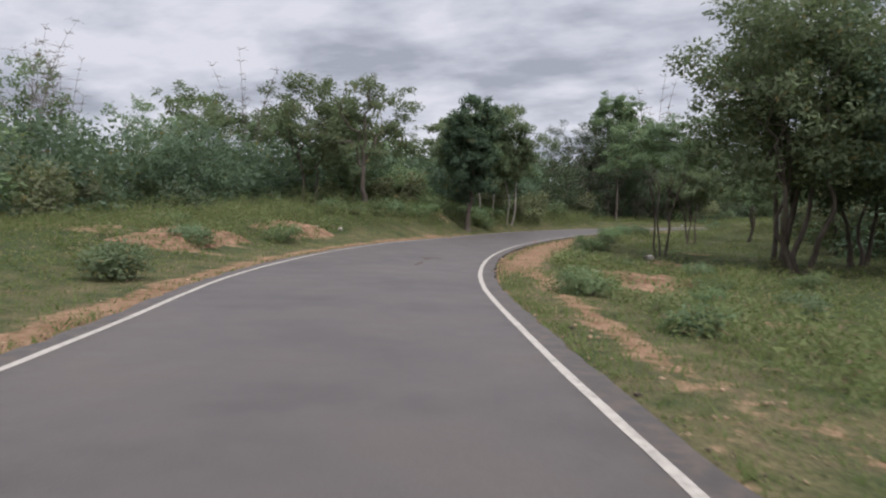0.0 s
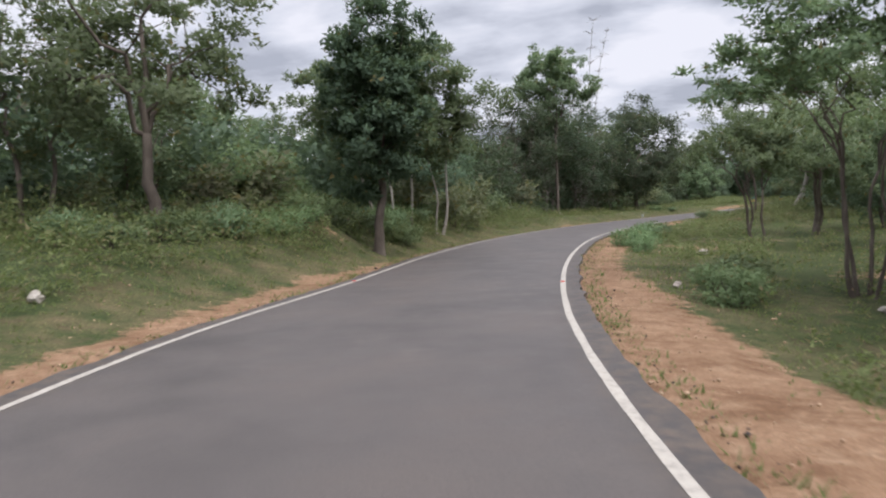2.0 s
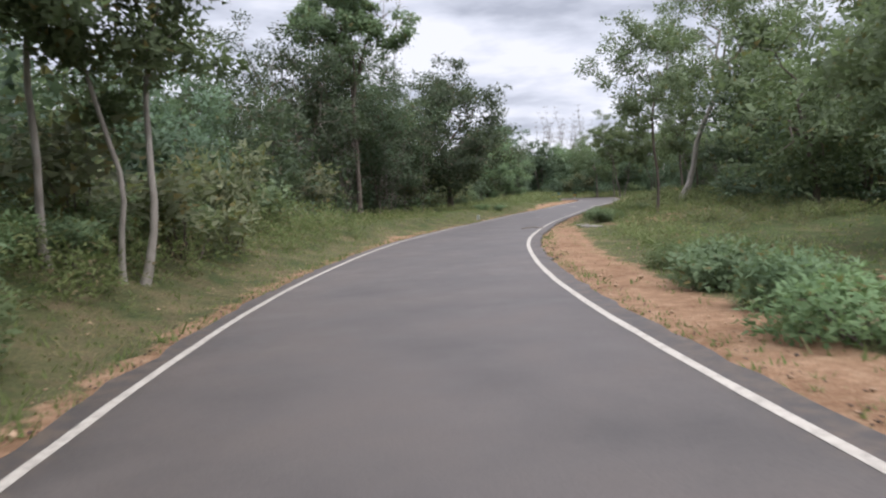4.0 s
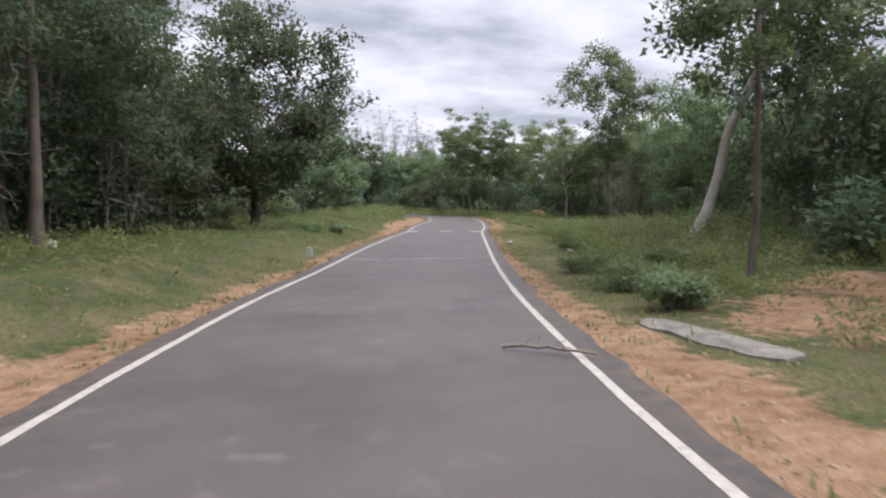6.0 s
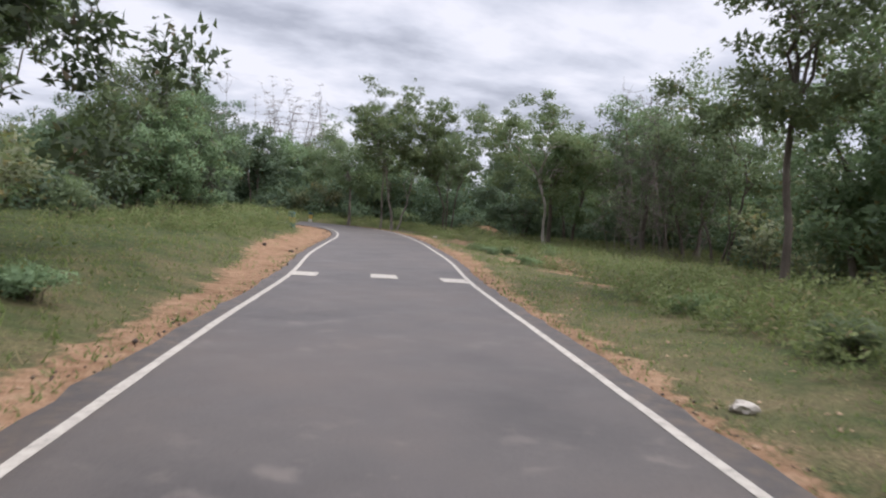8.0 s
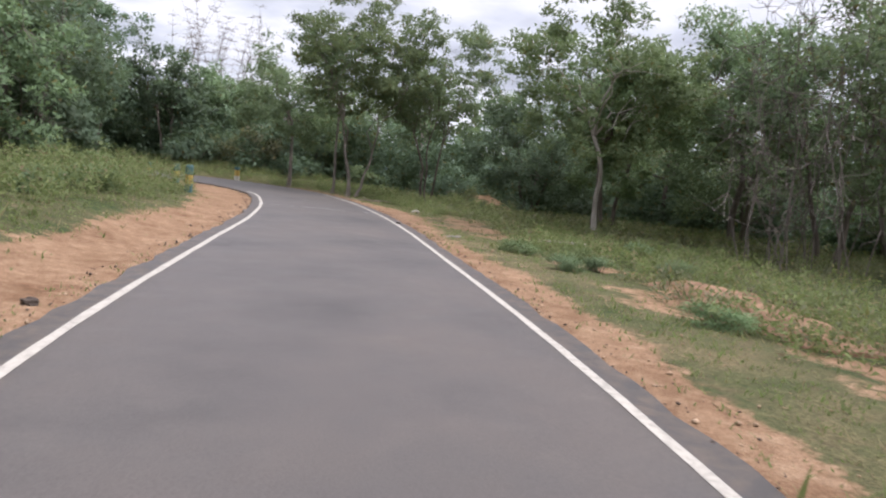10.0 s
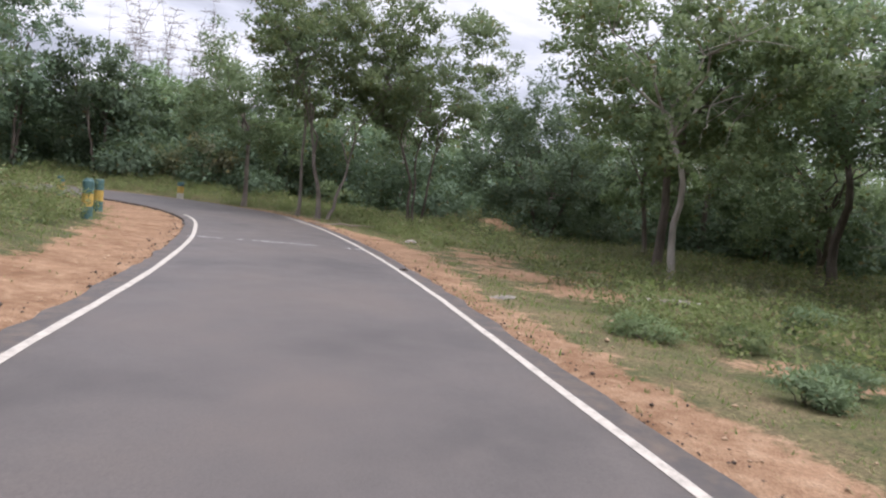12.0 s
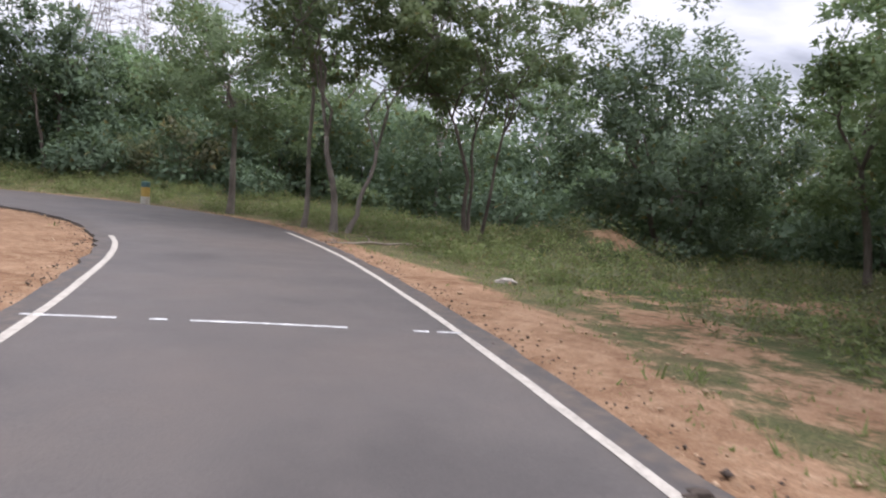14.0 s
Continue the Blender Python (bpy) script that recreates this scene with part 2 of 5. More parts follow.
M_BARK_GREY = bark_material("bark_grey", (0.095, 0.082, 0.07), (0.25, 0.215, 0.18))
M_TWIG = bark_material("dry_twig", (0.13, 0.105, 0.085), (0.31, 0.26, 0.21))
M_STONE = plain("stone", (0.27, 0.23, 0.195), 0.9, 0.35, 3, 0.2, 0.6)
M_WHITE_STONE = plain("pale_stone", (0.38, 0.34, 0.29), 0.9, 0.25, 4, 0.2, 0.5)
M_DARK_STONE = plain("dark_soil_clod", (0.07, 0.055, 0.045), 0.95, 0.4, 5, 0.1, 0.6)
M_CLAY = plain("orange_clay", (0.195, 0.118, 0.074), 0.95, 0.45, 4, 0.1, 0.6)
M_GRIT = plain("sandy_grit", (0.32, 0.225, 0.145), 0.95, 0.35, 4, 0.1, 0.4)
M_MILE = plain("weathered_stone", (0.3, 0.32, 0.275), 0.9, 0.3, 9, 0.15, 0.5)
M_TEAL = plain("teal_paint", (0.055, 0.11, 0.105), 0.6, 0.3, 7)
M_YELLOW = plain("yellow_paint", (0.36, 0.245, 0.06), 0.6, 0.3, 7)
M_LIMEWASH = plain("limewash", (0.4, 0.38, 0.32), 0.85, 0.2, 7)
M_RED_STUD = plain("red_plastic", (0.4, 0.06, 0.04), 0.35, 0.2, 20, 0.5)
M_CONCRETE = plain("old_concrete", (0.16, 0.143, 0.12), 0.95, 0.45, 4, 0.15, 0.9)
M_BAMBOO = bark_material("dry_bamboo", (0.1, 0.085, 0.07), (0.24, 0.205, 0.17))
M_DEAD = bark_material("dead_stem", (0.075, 0.062, 0.052), (0.19, 0.16, 0.135))
M_HILL = plain("far_hill", (0.09, 0.115, 0.14), 1.0, 0.15, 0.01, 0.0, 0.0)


# ---- plan: the road's middle line (x, y, half the width between its painted lines) ----
MIDDLE = [
    (-0.62, -16.00, 2.85), (-0.72, -6.00, 2.72), (-0.97, 0.80, 2.50), (-1.37, 7.70, 2.37), (-1.66, 14.20, 2.42),
    (-1.12, 20.71, 2.42), (0.19, 27.03, 2.36), (2.34, 33.20, 2.09), (4.66, 39.39, 2.13), (7.43, 45.44, 2.12),
    (10.53, 50.84, 2.07), (13.89, 55.78, 2.04), (18.45, 61.24, 1.98), (22.61, 65.69, 1.88), (27.34, 70.66, 1.91),
    (31.85, 75.25, 1.88), (36.35, 79.75, 1.80), (40.96, 84.39, 2.00), (45.56, 89.03, 1.97), (49.93, 93.47, 1.89),
    (54.38, 98.52, 1.85), (58.25, 103.80, 1.95), (60.95, 109.70, 2.50), (61.30, 116.30, 3.10), (59.00, 122.20, 3.30),
    (54.40, 126.80, 3.20), (46.00, 131.00, 3.00), (34.00, 134.50, 2.80), (18.00, 137.00, 2.60),
]


def spline(points, step):
    p = np.array(points, float)
    p = np.vstack([2 * p[0] - p[1], p, 2 * p[-1] - p[-2]])
    rows = []
    for i in range(1, len(p) - 2):
        a, b, c, d = p[i - 1 : i + 3]
        n = max(2, int(np.hypot(*(c - b)[:2]) / step))
        t = np.linspace(0, 1, n, endpoint=False)[:, None]
        rows.append(0.5 * (2 * b + (c - a) * t + (2 * a - 5 * b + 4 * c - d) * t**2 + (3 * b - a - 3 * c + d) * t**3))
    return np.vstack(rows + [p[-2:-1]])


ROAD = spline(MIDDLE, 0.4)
WAY = np.gradient(ROAD[:, :2], axis=0)
WAY /= np.linalg.norm(WAY, axis=1)[:, None]
SIDE = np.stack([WAY[:, 1], -WAY[:, 0]], 1)  # to the right of the direction of travel
STATION = np.r_[0, np.cumsum(np.hypot(*np.diff(ROAD[:, :2], axis=0).T))]
START = float(STATION[np.argmin(np.abs(ROAD[:, 1]))])


def road_place(x, y):
    """Station along the road (0 beside the first camera), signed distance from its middle (right positive), half width."""
    q = np.stack([np.ravel(x), np.ravel(y)], 1)
    s, d, w = np.empty(len(q)), np.empty(len(q)), np.empty(len(q))
    for k in range(0, len(q), 8000):
        part_q = q[k : k + 8000]
        far = ((part_q[:, None] - ROAD[None, :, :2]) ** 2).sum(2)
        i = far.argmin(1)
        off = part_q - ROAD[i, :2]
        s[k : k + 8000] = STATION[i] - START
        d[k : k + 8000] = np.sqrt(far.min(1)) * np.sign((off * SIDE[i]).sum(1))
        w[k : k + 8000] = ROAD[i, 2]
    return s, d, w


def wave(x, y, seed=0.0):
    """Cheap smooth unevenness, about -1 to 1."""
    return (np.sin(0.31 * x + 1.7 * np.sin(0.23 * y + seed) + seed) + np.sin(0.37 * y + 1.3 * np.sin(0.29 * x - seed)) + 0.6 * np.sin(0.83 * x + 0.71 * y + 2 * seed) + 0.5 * np.sin(1.7 * x - 1.3 * y + seed)) / 3.1


MARGIN_L, MARGIN_R = 0.29, 0.31


def ground_height(x, y):
    x, y = np.asarray(x, float), np.asarray(y, float)
    s, d, w = road_place(x, y)
    s, d, w = s.reshape(x.shape), d.reshape(x.shape), w.reshape(x.shape)
    out = np.abs(d) - w - np.where(d > 0, MARGIN_R, MARGIN_L)
    span = np.where(d > 0, 6.0, np.interp(s, [0, 22, 30, 58, 66, 108, 122], [6, 6, 3.6, 3.6, 2.2, 2.2, 6]))
    k = np.clip((out - 0.4) / span, 0, 1)
    k = k * k * (3 - 2 * k)
    left = np.interp(s, [0, 22, 32, 52, 62, 80, 110, 140, 160], [0.35, 0.45, 1.0, 1.0, 0.6, 0.4, 0.4, 0.3, 0.6])
    right = np.interp(s, [0, 45, 66, 78, 95, 128, 142, 170], [-0.55, -0.4, 0.1, 0.75, -0.2, -0.1, 0.75, 0.9])
    h = k * np.where(d > 0, right, left)
    h = h + np.clip(out / 5, 0, 1) * 0.14 * wave(x, y, 0.7) + np.clip(out / 2, 0, 1) * 0.035 * wave(3.1 * x, 3.3 * y, 2.1)
    h = h - 0.035 - 0.02 * np.clip(out / 0.3, 0, 1)
    h = np.where(out < 0.0, -0.05 - 0.12 * np.clip(-out / 0.5, 0, 1), h)
    # mounds of earth
    for mx, my, r, up in MOUNDS:
        h = h + up * np.exp(-(((x - mx) ** 2 + (y - my) ** 2) / r**2))
    return h


MOUNDS = [(-0.2, 40.3, 0.95, 0.65), (65.9, 99.2, 1.5, 0.95), (-8.8, 21.5, 2.2, 0.25), (-6.6, 27.6, 1.6, 0.18), (4.4, 17.1, 0.95, -0.5), (6.3, 25.0, 2.2, -0.5), (29.5, 60.8, 1.6, -0.35), (46.0, 74.2, 1.8, -0.4)]


def z_at(x, y):
    return float(ground_height(np.array([x]), np.array([y]))[0])


def mesh_ob(name, verts, faces, mat, parent=None, smooth=False):
    me = bpy.data.meshes.new(name)
    me.from_pydata(np.asarray(verts).tolist(), [], faces if isinstance(faces, list) else faces.tolist())
    me.materials.append(mat)
    if smooth:
        me.polygons.foreach_set("use_smooth", [True] * len(me.polygons))
    ob = new(name, me)
    ob.parent = parent
    return ob


def part(name, bm, mat, parent, label=""):
    me = bpy.data.meshes.new(name)
    bm.to_mesh(me)
    bm.free()
    me.materials.append(mat)
    ob = new(name, me)
    ob.parent = parent
    return tagged(ob, label)


# ---- the ground: one sheet to the horizon ----
def sand_width(s):
    """How far bare sand reaches out from the bitumen, on the right and on the left, by station."""
    right = np.interp(s, [-10, 14, 18, 20, 24, 28, 34, 37, 41, 46, 59, 62, 66, 74, 79, 92, 99, 103, 107, 110, 113, 117, 121, 124, 150, 175], [-0.15, -0.1, 0.8, 1.1, 1.6, 1.65, 1.1, 0.9, 1.1, 1.35, 1.3, 1.2, 0.62, 0.45, 0.25, 0.45, 0.75, 0.9, 0.75, 0.5, 0.9, 1.5, 1.5, 0.95, 0.7, 0.5])
    left = np.interp(s, [-10, 10, 25, 35, 38, 42, 58, 63, 66, 76, 80, 86, 95, 101, 112, 120, 125, 129, 138, 150, 175], [0.5, 0.7, 0.8, 0.9, 0.5, 0.3, 0.4, 0.85, 0.6, 0.5, 0.65, 0.6, 1.1, 1.5, 1.5, 1.9, 2.3, 1.9, 2.4, 1.5, 0.8])
    return right, left


def build_ground():
    fx = np.arange(-46, 112.01, 0.58)
    fy = np.arange(-24, 152.01, 0.58)
    gx = np.r_[-2500, -900, -350, -160, -90, -60, fx, 126, 155, 220, 400, 950, 2500]
    gy = np.r_[-2500, -900, -350, -140, -70, -40, fy, 166, 195, 260, 420, 950, 2500]
    x, y = np.meshgrid(gx, gy)
    h = ground_height(x, y)
    h = np.where((np.abs(x) > 300) | (np.abs(y) > 300), -1.0, h)
    n = len(gx)
    idx = np.arange(len(gx) * len(gy)).reshape(len(gy), n)
    faces = np.stack([idx[:-1, :-1], idx[:-1, 1:], idx[1:, 1:], idx[1:, :-1]], -1).reshape(-1, 4)
    ob = mesh_ob("ground", np.stack([x, y, h], -1).reshape(-1, 3), faces, M_GROUND, smooth=True)
    s, d, w = road_place(x, y)
    out = np.abs(d) - w - np.where(d > 0, MARGIN_R, MARGIN_L)
    wide_r, wide_l = sand_width(s)
    wide = np.where(d > 0, wide_r, wide_l)
    sand = np.clip(0.52 + (wide - out) * 0.95, 0, 1.12)
    # a foot track beside the road and bare patches in the turf
    track = np.exp(-(((out - 0.95) / 0.36) ** 2)) * (d > 0) * np.clip((26 - s) / 8, 0, 1) * 0.8
    sand = np.maximum(sand, track)
    px, py = x.ravel(), y.ravel()
    for bx, by, r, much in BARE:
        sand = np.maximum(sand, 0.86 * much * np.exp(-(((px - bx) ** 2 + (py - by) ** 2) / r**2)))
    sand = np.where(out > 14, sand * 0.5, sand)
    dry = np.clip(1.3 - out / 3.5, 0, 1) * np.where(d > 0, 0.35, 0.42) + np.where((d > 0) & (out < 18), np.interp(s, [95, 108], [0.1, 0.22]), 0)
    for key, v in (("sand", sand), ("dry", dry)):
        a = ob.data.attributes.new(key, "FLOAT", "POINT")
        a.data.foreach_set("value", np.asarray(v, np.float32).ravel())
    return tagged(ob, "uneven forest floor of grass and orange sand", "ground", kind="structure")


BARE = [
    (-0.2, 40.3, 1.2, 0.65),
    (-7.0, 21.0, 1.7, 0.7), (-6.6, 19.0, 1.3, 0.62), (-5.0, 27.2, 1.3, 0.7), (-9.5, 20.0, 1.6, 0.65), (4.4, 17.0, 1.0, 0.8), (5.7, 11.8, 1.2, 0.85), (4.3, 15.1, 0.7, 0.8), (47.0, 83.4, 1.5, 0.75), (7.5, 25.5, 2.2, 0.7), (11.5, 40.8, 1.8, 0.75), (14.5, 43.5, 2.5, 0.6),
    (22.6, 57.0, 2.4, 0.95), (25.5, 57.5, 2.4, 0.9), (41.5, 77.5, 1.3, 0.8), (48.0, 83.6, 1.6, 0.9), (45.5, 81.0, 1.2, 0.8), (54.5, 90.6, 1.8, 0.9),
    (57.2, 89.3, 1.3, 0.7), (6.5, 22.0, 1.6, 0.8), (8.6, 24.2, 2.0, 0.9), (9.2, 27.8, 2.0, 0.85), (7.2, 19.0, 1.2, 0.75), (58.5, 95.2, 1.6, 0.9), (60.5, 96.5, 1.3, 0.8), (55.5, 92.5, 1.6, 0.9), (61.5, 94.5, 1.5, 0.85), (63.5, 96.2, 1.2, 0.75), (58.2, 92.2, 1.2, 0.8), (50.5, 86.2, 1.3, 0.85), (44.2, 80.0, 1.4, 0.8), (62.5, 93.4, 1.7, 0.85), (65.6, 98.6, 1.1, 0.9), (57.0, 94.2, 1.4, 0.8), (11.5, 33.0, 2.5, 0.6),
]
ground = build_ground()


# ---- the road and its paint ----
def ribbon(name, inner, outer, z, mat, s0=-1e9, s1=1e9, ragged=0.0, thick=0.0, seed=0.0):
    """A band along the road between two offsets from its middle (as functions of the half width)."""
    keep = np.where((STATION - START >= s0) & (STATION - START <= s1))[0]
    verts, faces = [], []
    for i in keep:
        p, sd, w = ROAD[i, :2], SIDE[i], ROAD[i, 2]
        s = STATION[i]
        r1 = ragged * (math.sin(1.9 * s + seed) + math.sin(4.7 * s + 2 * seed) + 0.8 * math.sin(11.3 * s + seed)) / 2.8
        r2 = ragged * (math.sin(2.3 * s + 1 + seed) + math.sin(5.1 * s + seed) + 0.8 * math.sin(12.7 * s)) / 2.8
        a, b = p + sd * (inner(w) + r1), p + sd * (outer(w) + r2)
        verts += [(*a, z), (*b, z)]
    for k in range(len(keep) - 1):
        faces.append([2 * k, 2 * k + 1, 2 * k + 3, 2 * k + 2])
    return verts, faces


def build_road():
    """The carriageway: a slab with a slight camber and ragged, broken edges."""
    cols = np.array([-1.0, -0.93, -0.8, -0.4, 0.0, 0.4, 0.8, 0.93, 1.0])
    verts, faces, wear = [], [], []
    for i in range(len(ROAD)):
        p, sd, w, s = ROAD[i, :2], SIDE[i], ROAD[i, 2], STATION[i]
        rl = 0.09 * noise.fractal((2.6 * s, 3.1, 0.4), 1.0, 2.0, 5)
        rr = 0.075 * noise.fractal((2.4 * s, 7.7, 1.9), 1.0, 2.0, 5)
        lo, hi = -(w + MARGIN_L + rl), w + MARGIN_R + rr
        verts.append((*(p + sd * (lo - 0.05)), -0.16))
        wear.append(1.0)
        for c in cols:
            d = lo * -c if c < 0 else hi * c
            verts.append((*(p + sd * d), -0.012 * abs(c)))
            wear.append(1.0 if abs(c) > 0.9 else 0.0)
        verts.append((*(p + sd * (hi + 0.05)), -0.16))
        wear.append(1.0)
    n = len(cols) + 2
    for i in range(len(ROAD) - 1):
        for k in range(n - 1):
            a = i * n + k
            faces.append([a, a + 1, a + n + 1, a + n])
    ob = mesh_ob("road", verts, faces, M_ROAD)
    at = ob.data.attributes.new("wear", "FLOAT", "POINT")
    at.data.foreach_set("value", np.array(wear, np.float32))
    much = np.interp(STATION - START, [0, 10, 20, 50, 60, 84, 92, 140], [0.3, 0.6, 1.0, 1.2, 1.9, 1.9, 0.3, 0.2])
    at = ob.data.attributes.new("dusty", "FLOAT", "POINT")
    at.data.foreach_set("value", np.repeat(much, n).astype(np.float32))
    return tagged(ob, "narrow worn grey bitumen road with broken edges", "road", kind="structure")


road = build_road()


def build_edge_line(side, s0, s1):
    v, f = ribbon("edge_line", lambda w: side * w - 0.045, lambda w: side * w + 0.045, -0.0065, M_LINE, s0, s1, ragged=0.007, seed=side)
    return tagged(mesh_ob("road_edge_line", v, f, M_LINE), "continuous white painted road edge line, worn in places", "road marking", kind="structure")


build_edge_line(-1, -20, 125.4)
build_edge_line(1, -20, 128.0)


def road_top(x, y):
    """Height of the cambered road surface."""
    s, d, w = road_place(np.array([x]), np.array([y]))
    return -0.012 * min(1.0, abs(float(d[0])) / (float(w[0]) + 0.3))


def patch(name, corners, z, mat, ragged=0.0, n=10):
    """A flat painted or worn area with an uneven outline."""
    pts = []
    for k in range(len(corners)):
        a, b = np.array(corners[k]), np.array(corners[(k + 1) % len(corners)])
        for t in np.linspace(0, 1, n, endpoint=False):
            q = a + (b - a) * t
            px, py = q[0] + ragged * random.uniform(-1, 1), q[1] + ragged * random.uniform(-1, 1)
            pts.append((px, py, road_top(px, py) + z))
    return mesh_ob(name, pts, [list(range(len(pts)))], mat)


def stroke(name, a, b, width, mat, z=0.004, ragged=0.008):
    """A painted stripe from a to b with uneven edges."""
    a, b = np.array(a, float), np.array(b, float)
    u = (b - a) / np.linalg.norm(b - a)
    v = np.array([-u[1], u[0]])
    verts, n = [], max(3, int(np.linalg.norm(b - a) / 0.09))
    for t in np.linspace(0, 1, n + 1):
        for side in (-0.5, 0.5):
            px, py = a + (b - a) * t + v * (side * width + random.uniform(-ragged, ragged))
            verts.append((px, py, road_top(px, py) + z))
    return mesh_ob(name, verts, [[2 * k, 2 * k + 2, 2 * k + 3, 2 * k + 1] for k in range(n)], mat)


def along(p, q, t0, t1):
    p, q = np.array(p), np.array(q)
    return p + (q - p) * t0, p + (q - p) * t1


for (p, q), pieces in (
    (((22.9, 68.75), (26.15, 67.0)), ((0.0, 0.28), (0.31, 0.86), (0.91, 1.0))),
    (((52.0, 98.75), (54.75, 96.05)), ((0.0, 0.2), (0.27, 0.31), (0.36, 0.72), (0.88, 0.92), (0.94, 1.0))),
):
    for t0, t1 in pieces:
        tagged(stroke("thin_cross_line", *along(p, q, t0, t1), 0.075, M_FAINT), "thin broken white line painted across the road", "road marking", "worn lines across the road", kind="structure")
for cx, cy in ((35.45, 81.05), (36.75, 80.1), (37.75, 79.05)):
    u, v = np.array([0.69, 0.72]), np.array([0.72, -0.69])
    c = np.array([cx, cy])
    tagged(patch("rumble_mark", [c - u * 0.42 - v * 0.27, c + u * 0.42 - v * 0.27, c + u * 0.42 + v * 0.27, c - u * 0.42 + v * 0.27], 0.006, M_LINE, 0.012), "white rectangular block painted across the road", "road marking", "row of painted blocks", kind="structure")


# dried mud on the bitumen
M_MUD = plain("dried_mud", (0.105, 0.086, 0.071), 0.95, 0.3, 9, 0.1, 0.4)
for corners in (
    [(-0.62, 19.98), (-0.04, 19.9), (0.0, 20.22), (-0.6, 20.3)],
    [(-0.52, 19.42), (-0.42, 19.4), (-0.32, 19.94), (-0.5, 19.96)],
    [(-0.72, 17.5), (-0.55, 17.5), (-0.48, 18.8), (-0.62, 18.5)],
):
    tagged(patch("road_stain", corners, 0.004, M_MUD, 0.03, 6), "dried mud smear on the bitumen", "road stain", kind="structure")


# ---- trees and shrubs ----
def tube(verts, faces, pts, radii, sides=6):
    """Adds a tapered tube along pts to the lists."""
    pts = np.asarray(pts, float)
    base = len(verts)
    way = np.gradient(pts, axis=0)
    for p, r, w in zip(pts, radii, way):
        w = w / (np.linalg.norm(w) + 1e-9)
        a = np.cross(w, (0.31, 0.93, 0.17))
        a /= np.linalg.norm(a) + 1e-9
        b = np.cross(w, a)
        for k in range(sides):
            ang = 2 * math.pi * k / sides
            verts.append(tuple(p + r * (a * math.cos(ang) + b * math.sin(ang))))
    for i in range(len(pts) - 1):
        for k in range(sides):
            q = base + i * sides
            faces.append([q + k, q + (k + 1) % sides, q + sides + (k + 1) % sides, q + sides + k])
    faces.append([base + (len(pts) - 1) * sides + k for k in range(sides)])


def bent(rng, a, b, n, sag, rough):
    """A crooked path from a to b; sag > 0 bows it upwards first."""
    t = np.linspace(0, 1, n)[:, None]
    p = np.asarray(a) * (1 - t) + np.asarray(b) * t
    p[:, 2] += sag * np.sin(np.pi * t[:, 0])
    wob = rng.normal(0, rough, (n, 3)) * np.sin(np.pi * np.clip(t, 0, 1)) ** 0.7
    return p + wob


def leaves(rng, centres, radii, count, size, flat=0.65, slim=0.45, droop=0.0, simple=False, mass=None, lift=0.6):
    """Leaf blades round the clump centres, turned outwards and up to the light. Each leaf is a folded kite, or a plain
    three-cornered blade where far off. Returns places, faces and the leaves' normals. mass: the middle of the whole crown."""
    k = len(centres)
    vol = np.asarray(radii) ** 2
    pick = rng.choice(k, count, p=vol / vol.sum())
    off = rng.normal(0, 1, (count, 3))
    off /= np.linalg.norm(off, axis=1)[:, None]
    out = off.copy()
    off *= rng.uniform(0.1, 1.0, (count, 1)) ** 0.6 * rng.uniform(0.75, 1.2, (count, 1))
    off[:, 2] *= flat
    c = np.asarray(centres)[pick] + off * np.asarray(radii)[pick][:, None]
    if mass is not None:
        far = c - np.asarray(mass)
        out = 0.6 * out + 0.6 * far / (np.linalg.norm(far, axis=1)[:, None] + 1e-6)
    out += np.array([0, 0, lift])
    out /= np.linalg.norm(out, axis=1)[:, None] + 1e-6
    d = off * np.array([1, 1, 0.4]) + rng.normal(0, 0.55, (count, 3))
    d[:, 2] -= droop
    d /= np.linalg.norm(d, axis=1)[:, None]
    nrm = out + rng.normal(0, 0.5, (count, 3))
    side = np.cross(d, nrm)
    side /= np.linalg.norm(side, axis=1)[:, None] + 1e-9
    up = np.cross(side, d)
    ln = size * rng.uniform(0.6, 1.35, (count, 1))
    wd = ln * slim * rng.uniform(0.7, 1.2, (count, 1))
    turned = 0.55 * out + 0.45 * up
    turned /= np.linalg.norm(turned, axis=1)[:, None] + 1e-9
    if simple:
        v = np.stack([c - side * wd * 0.9, c + side * wd * 0.9, c + d * ln * 1.25], 1).reshape(-1, 3)
        return v, np.arange(3 * count).reshape(-1, 3), turned
    v = np.stack([c, c + d * ln * 0.55 + side * wd + up * ln * 0.1, c + d * ln - up * ln * 0.08, c + d * ln * 0.5 - side * wd + up * ln * 0.1], 1).reshape(-1, 3)
    f = np.arange(4 * count).reshape(-1, 4)
    return v, f, turned


def fill_mesh(name, verts, faces, mat, parent, normals=None):
    me = bpy.data.meshes.new(name)
    verts, faces = np.asarray(verts, np.float32), np.asarray(faces, np.int32)
    me.vertices.add(len(verts))
    me.vertices.foreach_set("co", verts.ravel())
    me.loops.add(faces.size)
    me.loops.foreach_set("vertex_index", faces.ravel())
    me.polygons.add(len(faces))
    me.polygons.foreach_set("loop_start", np.arange(0, faces.size, faces.shape[1], dtype=np.int32))
    me.polygons.foreach_set("loop_total", np.full(len(faces), faces.shape[1], np.int32))
    me.update(calc_edges=True)
    if normals is not None:
        at = me.attributes.new("custom_normal", "FLOAT_VECTOR", "POINT")
        at.data.foreach_set("vector", np.repeat(normals, faces.shape[1], 0).astype(np.float32).ravel())
    me.materials.append(mat)
    ob = new(name, me)
    ob.parent = parent
    return ob


